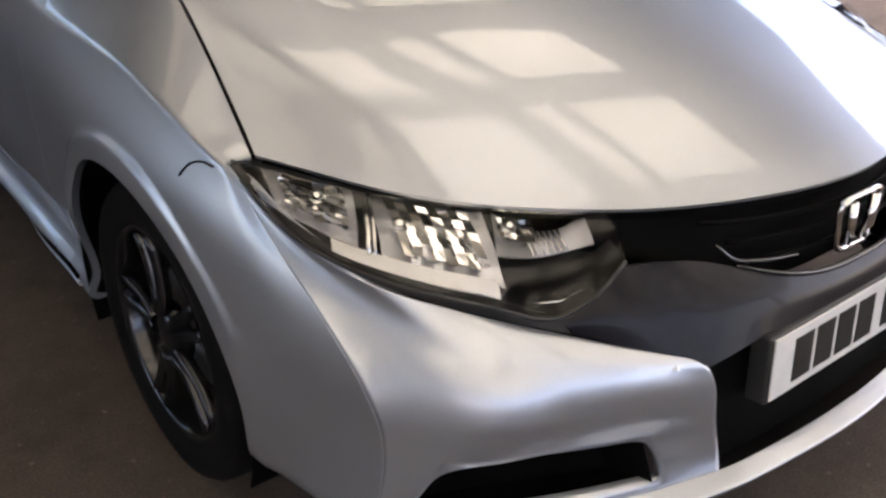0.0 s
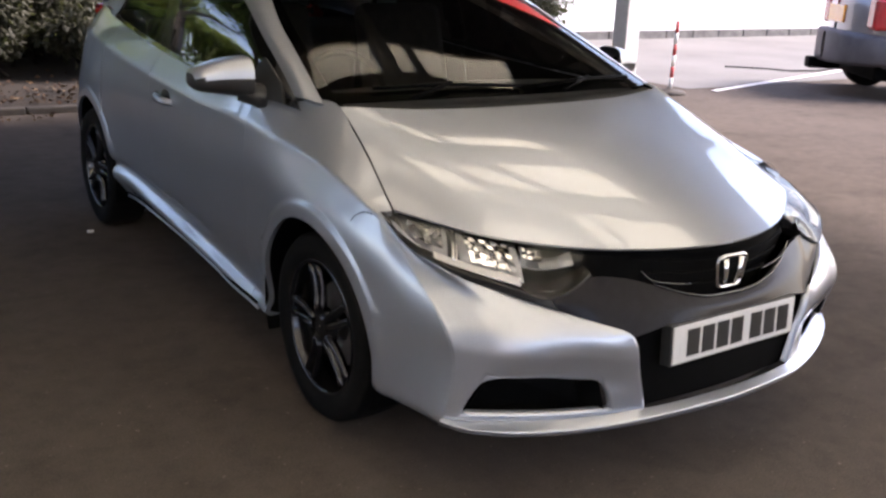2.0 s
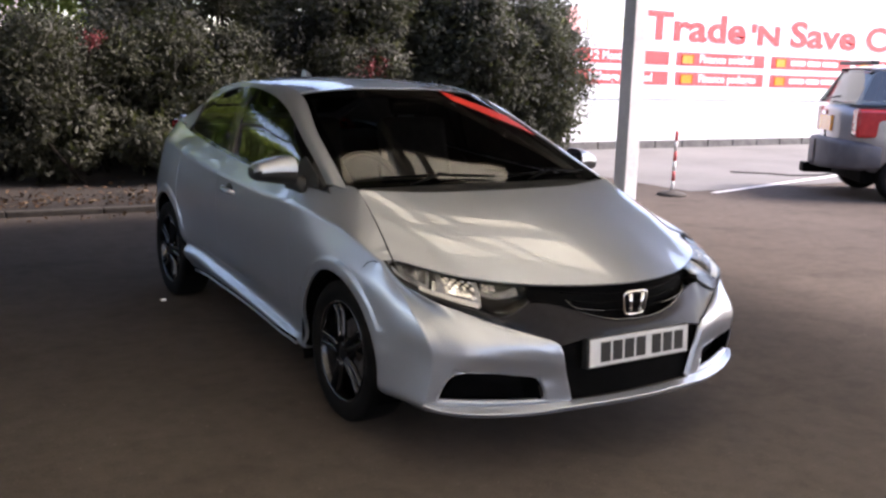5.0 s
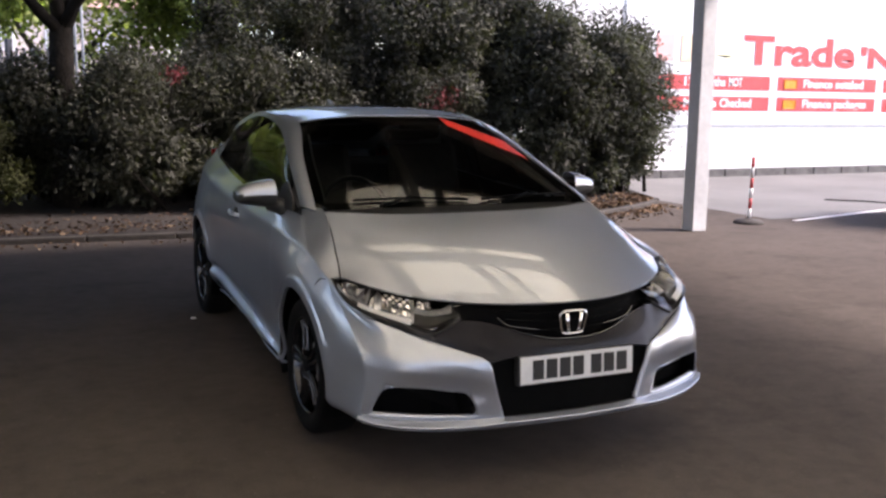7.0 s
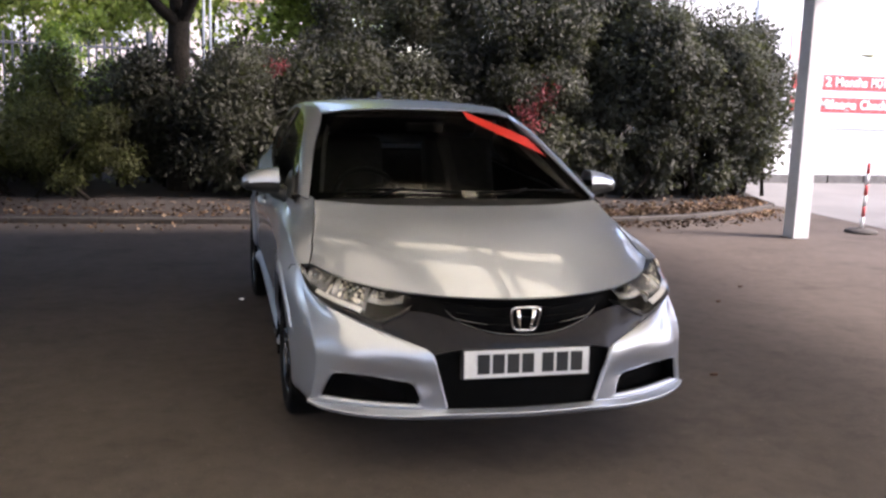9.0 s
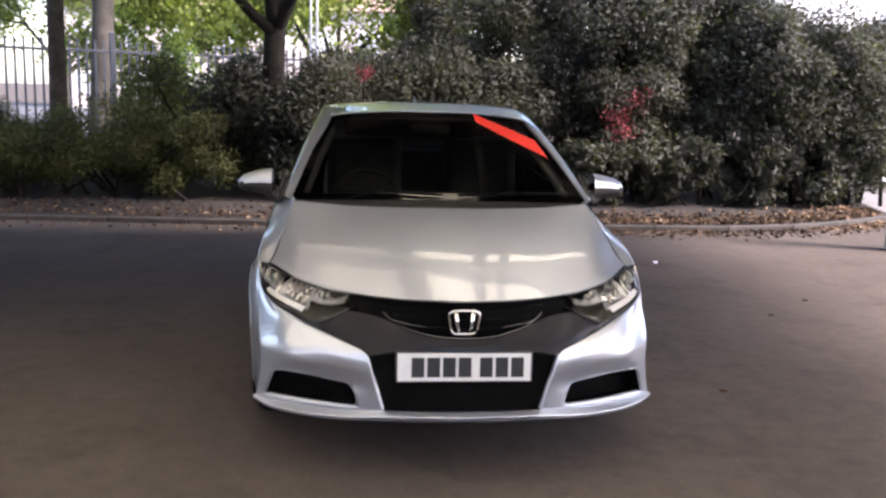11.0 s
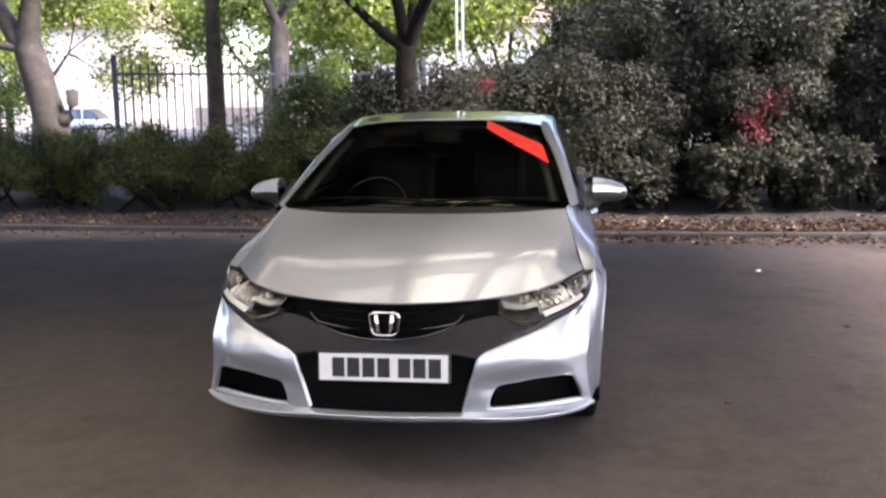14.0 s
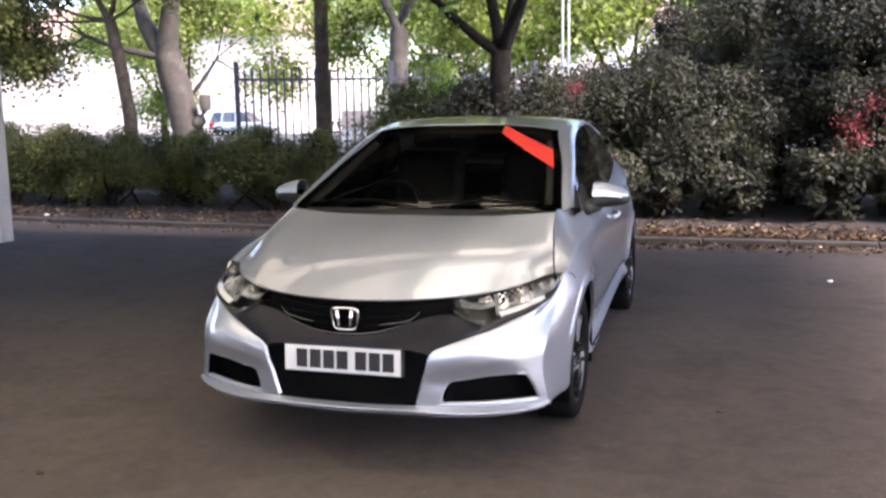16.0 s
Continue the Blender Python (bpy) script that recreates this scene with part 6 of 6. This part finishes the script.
# ---- other vehicles ----
def plain_car(at, heading, paint, label, length=4.3, width=1.72, height=1.6, plate=False, group="parked cars", waist_at=0.60, bumper_top=0.60):
    """A parked car, its nose along its own x axis, the tail at 0."""
    m = Matrix.Translation((at[0], at[1], 0)) @ Matrix.Rotation(radians(heading), 4, "Z")
    base = thing("parked_car", (at[0], at[1], 0), label, "car", group)
    hw = width / 2

    def local(bm):
        bmesh.ops.transform(bm, matrix=m, verts=bm.verts)
        return bm

    def ring_loft(stations, n=28, power=0.35):
        rows = []
        for x, w, z0, z1, lean in stations:
            row = []
            for k in range(n + 1):
                a = math.tau * k / n
                c, s_ = math.cos(a), math.sin(a)
                row.append((x + lean * s_, w * math.copysign(abs(c) ** power, c), (z0 + z1) / 2 + (z1 - z0) / 2 * math.copysign(abs(s_) ** power, s_)))
            rows.append(row)
        return np.array(rows)

    waist = height * waist_at
    body = ring_loft([(0.0, hw * 0.05, 0.50, waist * 0.9, 0), (0.01, hw * 0.35, 0.42, waist * 0.95, 0.02), (0.14, hw * 0.78, 0.42, waist * 0.97, 0.02), (0.40, hw * 0.98, 0.32, waist, 0), (1.0, hw, 0.28, waist, 0), (2.2, hw, 0.28, waist * 0.98, 0), (3.2, hw * 0.99, 0.28, waist * 0.95, 0), (4.0 * length / 4.3, hw * 0.94, 0.30, waist * 0.82, 0), (length, hw * 0.80, 0.36, waist * 0.68, 0), (length, hw * 0.05, 0.40, waist * 0.6, 0)], power=0.42)
    part("body", local(sheet_bm(body, core=(length / 2, 0, 0.6), flange=0)), paint, base)
    roof = ring_loft([(0.32, hw * 0.70, height - 0.10, height - 0.03, 0), (0.6, hw * 0.78, height - 0.09, height, 0), (1.6, hw * 0.80, height - 0.08, height + 0.01, 0), (2.3, hw * 0.76, height - 0.10, height - 0.03, 0)], power=0.5)
    part("roof", local(sheet_bm(roof, core=(1.3, 0, height - 0.3), flange=0.01)), paint, base)
    top, z0 = height - 0.06, waist * 0.97
    lo = [(0.10, 0.88), (0.90, 0.94), (1.0, 0.94), (1.85, 0.94), (1.95, 0.94), (2.95, 0.90)]
    hi = [(0.36, 0.72), (0.95, 0.77), (1.03, 0.77), (1.80, 0.79), (1.88, 0.79), (2.28, 0.75)]
    for sgn in (-1, 1):
        for a, b in ((0, 1), (2, 3), (4, 5)):
            q = np.array([[(lo[a][0], sgn * hw * lo[a][1], z0), (lo[b][0], sgn * hw * lo[b][1], z0)], [(hi[a][0], sgn * hw * hi[a][1], top), (hi[b][0], sgn * hw * hi[b][1], top)]])
            part("side_window", local(sheet_bm(q, core=(1.3, 0, 1.0), flange=0.01)), GLASS_SIDE, base, "dark side window")
        for a, b in ((1, 2), (3, 4)):
            q = np.array([[(lo[a][0], sgn * hw * lo[a][1], z0), (lo[b][0], sgn * hw * lo[b][1], z0)], [(hi[a][0], sgn * hw * hi[a][1], top), (hi[b][0], sgn * hw * hi[b][1], top)]])
            part("pillar", local(sheet_bm(q, core=(1.3, 0, 1.0), flange=0.012)), paint, base)
        part("tail_lamp", local(boxed((0.13, sgn * hw * 0.86 - 0.10, waist * 0.64), (0.52, sgn * hw * 0.86 + 0.135, waist * 0.93), 0.04)), LAMP_RED, base, "red tail lamp")
        for x in (0.78, length - 0.85):
            mw = m @ Matrix.Translation((x, sgn * (hw - 0.10), 0.312)) @ Matrix.Rotation(math.pi / 2 if sgn > 0 else -math.pi / 2, 4, "Z")
            wh = obj("wheel", WHEEL[0], None, base, "black tyre on a steel rim")
            wh.matrix_basis = mw
            wh.matrix_world = mw
            rim_ = obj("rim", WHEEL[1], None, wh)
            rim_.matrix_parent_inverse = Matrix.Identity(4)
    rear = np.array([[(0.17, -hw * 0.86, z0), (0.05, 0, z0), (0.17, hw * 0.86, z0)], [(0.38, -hw * 0.70, top), (0.30, 0, top), (0.38, hw * 0.70, top)]])
    part("rear_window", local(sheet_bm(rear, core=(1.3, 0, 1.0), flange=0.01)), GLASS_SIDE, base, "rear window")
    front = np.array([[(2.98, -hw * 0.88, z0), (2.98, hw * 0.88, z0)], [(2.3, -hw * 0.73, top), (2.3, hw * 0.73, top)]])
    part("windscreen", local(sheet_bm(front, core=(1.3, 0, 1.0), flange=0.01)), GLASS_SIDE, base, "windscreen")
    bumper = ring_loft([(-0.12, hw * 0.05, 0.42, bumper_top - 0.04, 0), (-0.11, hw * 0.35, 0.38, bumper_top, 0), (0.03, hw * 0.82, 0.38, bumper_top, 0), (0.26, hw * 1.01, 0.38, bumper_top, 0), (0.46, hw * 1.01, 0.40, bumper_top - 0.03, 0)], power=0.3)
    part("rear_bumper", local(sheet_bm(bumper, core=(0.5, 0, 0.5), flange=0)), BUMPER_GREY, base, "dark grey plastic bumper")
    part("underside", local(boxed((0.3, -hw * 0.8, 0.22), (length - 0.4, hw * 0.8, 0.40), 0.03)), SEAL, base)
    if plate:
        part("rear_plate", local(boxed((-0.018, -0.26, 0.87), (0.03, 0.26, 1.08), 0.004)), LAMP_ORANGE, base, "plain yellow rear plate")
        part("tow_hitch", local(boxed((-0.20, 0.18, 0.26), (0.2, 0.38, 0.40), 0.02)), SEAL, base, "black tow hitch")
        part("roof_bar", local(boxed((0.30, -hw * 0.74, height + 0.005), (0.40, hw * 0.74, height + 0.06), 0.012)), BLACK_PLASTIC, base, "dark rear roof spoiler")
        part("rear_wiper", local(tube(bmesh.new(), [(0.03, 0.25, z0 + 0.05), (0.05, -0.35, z0 + 0.10)], 0.012, 6)), BLACK_PLASTIC, base, "rear wiper")
    return base


plain_car((8.83, 5.73), -37.0, OLD_SILVER, "worn silver estate car with tow hitch parked in the yard", length=4.5, width=1.8, height=1.75, plate=True, waist_at=0.73, bumper_top=0.78)
plain_car((-29.5, 50.0), 4.0, PAINT_BLUE, "pale blue car parked far beyond the trees", height=1.5)


# ---- far side of the road ----
def far_building(x0, x1, y, storeys, label):
    h = 3.3 * storeys
    base = thing("far_building", ((x0 + x1) / 2, y, 0), label, "building")
    part("wall", boxed((x0, y, 0), (x1, y + 9, h)), BRICK_FAR, base)
    bm = bmesh.new()
    vs = [bm.verts.new(p) for p in ((x0 - 0.4, y - 0.4, h), (x1 + 0.4, y - 0.4, h), (x1 + 0.4, y + 9.4, h), (x0 - 0.4, y + 9.4, h), (x0 - 0.4, y + 4.5, h + 2.6), (x1 + 0.4, y + 4.5, h + 2.6))]
    for q in ((0, 1, 5, 4), (2, 3, 4, 5), (0, 4, 3), (1, 2, 5), (0, 3, 2, 1)):
        bm.faces.new([vs[i] for i in q])
    part("roof", bm, ROOF_FAR, base, "reddish tiled roof")
    for k in range(int((x1 - x0) / 3.0)):
        for st in range(storeys):
            x, z = x0 + 1.0 + 3.0 * k, 0.9 + 3.0 * st
            win = part("window", boxed((x, y - 0.05, z), (x + 1.3, y + 0.04, z + 1.4), 0.01), SIGN_WHITE, base, "white framed window")
            part("pane", boxed((x + 0.08, y - 0.065, z + 0.08), (x + 1.22, y - 0.052, z + 1.32)), FAR_PANE, win)


far_building(-54, -26, 53.5, 2, "pale two-storey building with tiled roof across the road")
far_building(-19, 7, 60, 2, "pale two-storey building with tiled roof across the road")


# ---- small litter on the ground ----
def scrap(x, y, size, material, label):
    rng = random.Random(int(x * 100 + y))
    bm = bmesh.new()
    pts = [(x + size * math.cos(a) * rng.uniform(0.6, 1.1), y + size * 0.6 * math.sin(a) * rng.uniform(0.6, 1.1)) for a in np.linspace(0, math.tau, 7)[:-1]]
    z = 0.098 if y > kerb_line(x) else 0.008
    top = [bm.verts.new((px, py, z + rng.uniform(0.004, 0.3 * size))) for px, py in pts]
    low = [bm.verts.new((px, py, z - 0.006)) for px, py in pts]
    bm.faces.new(top)
    bm.faces.new(low[::-1])
    for k in range(6):
        bm.faces.new((low[k], low[(k + 1) % 6], top[(k + 1) % 6], top[k]))
    tagged(obj("scrap", bm, material), label, "litter", "scraps on the ground")


for x, y, size, material, label in ((-0.965, 3.39, 0.02, SIGN_WHITE, "tiny crumpled white paper scrap on asphalt"), (2.42, 5.03, 0.03, SIGN_WHITE, "tiny crumpled white paper scrap on asphalt"), (-7.78, 7.72, 0.05, SIGN_WHITE, "crumpled white paper lying at the kerb"), (-3.35, 9.0, 0.05, SIGN_WHITE, "crumpled white paper lying at the kerb"),
                                    (1.55, 1.15, 0.025, LITTER, "single dry leaf lying on asphalt"), (2.6, 2.9, 0.03, LITTER, "single dry leaf lying on asphalt"), (-1.25, -0.4, 0.02, LITTER, "single dry leaf lying on asphalt"), (3.1, 3.4, 0.025, LITTER, "single dry leaf lying on asphalt")):
    scrap(x, y, size, material, label)

cord = thing("cord", (10.2, 7.3, 0), "thin dark cord lying on tarmac beside the estate car", "cord")
part("strand", tube(bmesh.new(), [(9.6, 8.0, 0.018), (10.04, 7.62, 0.018), (10.2, 7.28, 0.018), (10.75, 7.17, 0.018), (11.3, 7.30, 0.018)], 0.011, 6), SEAL, cord)
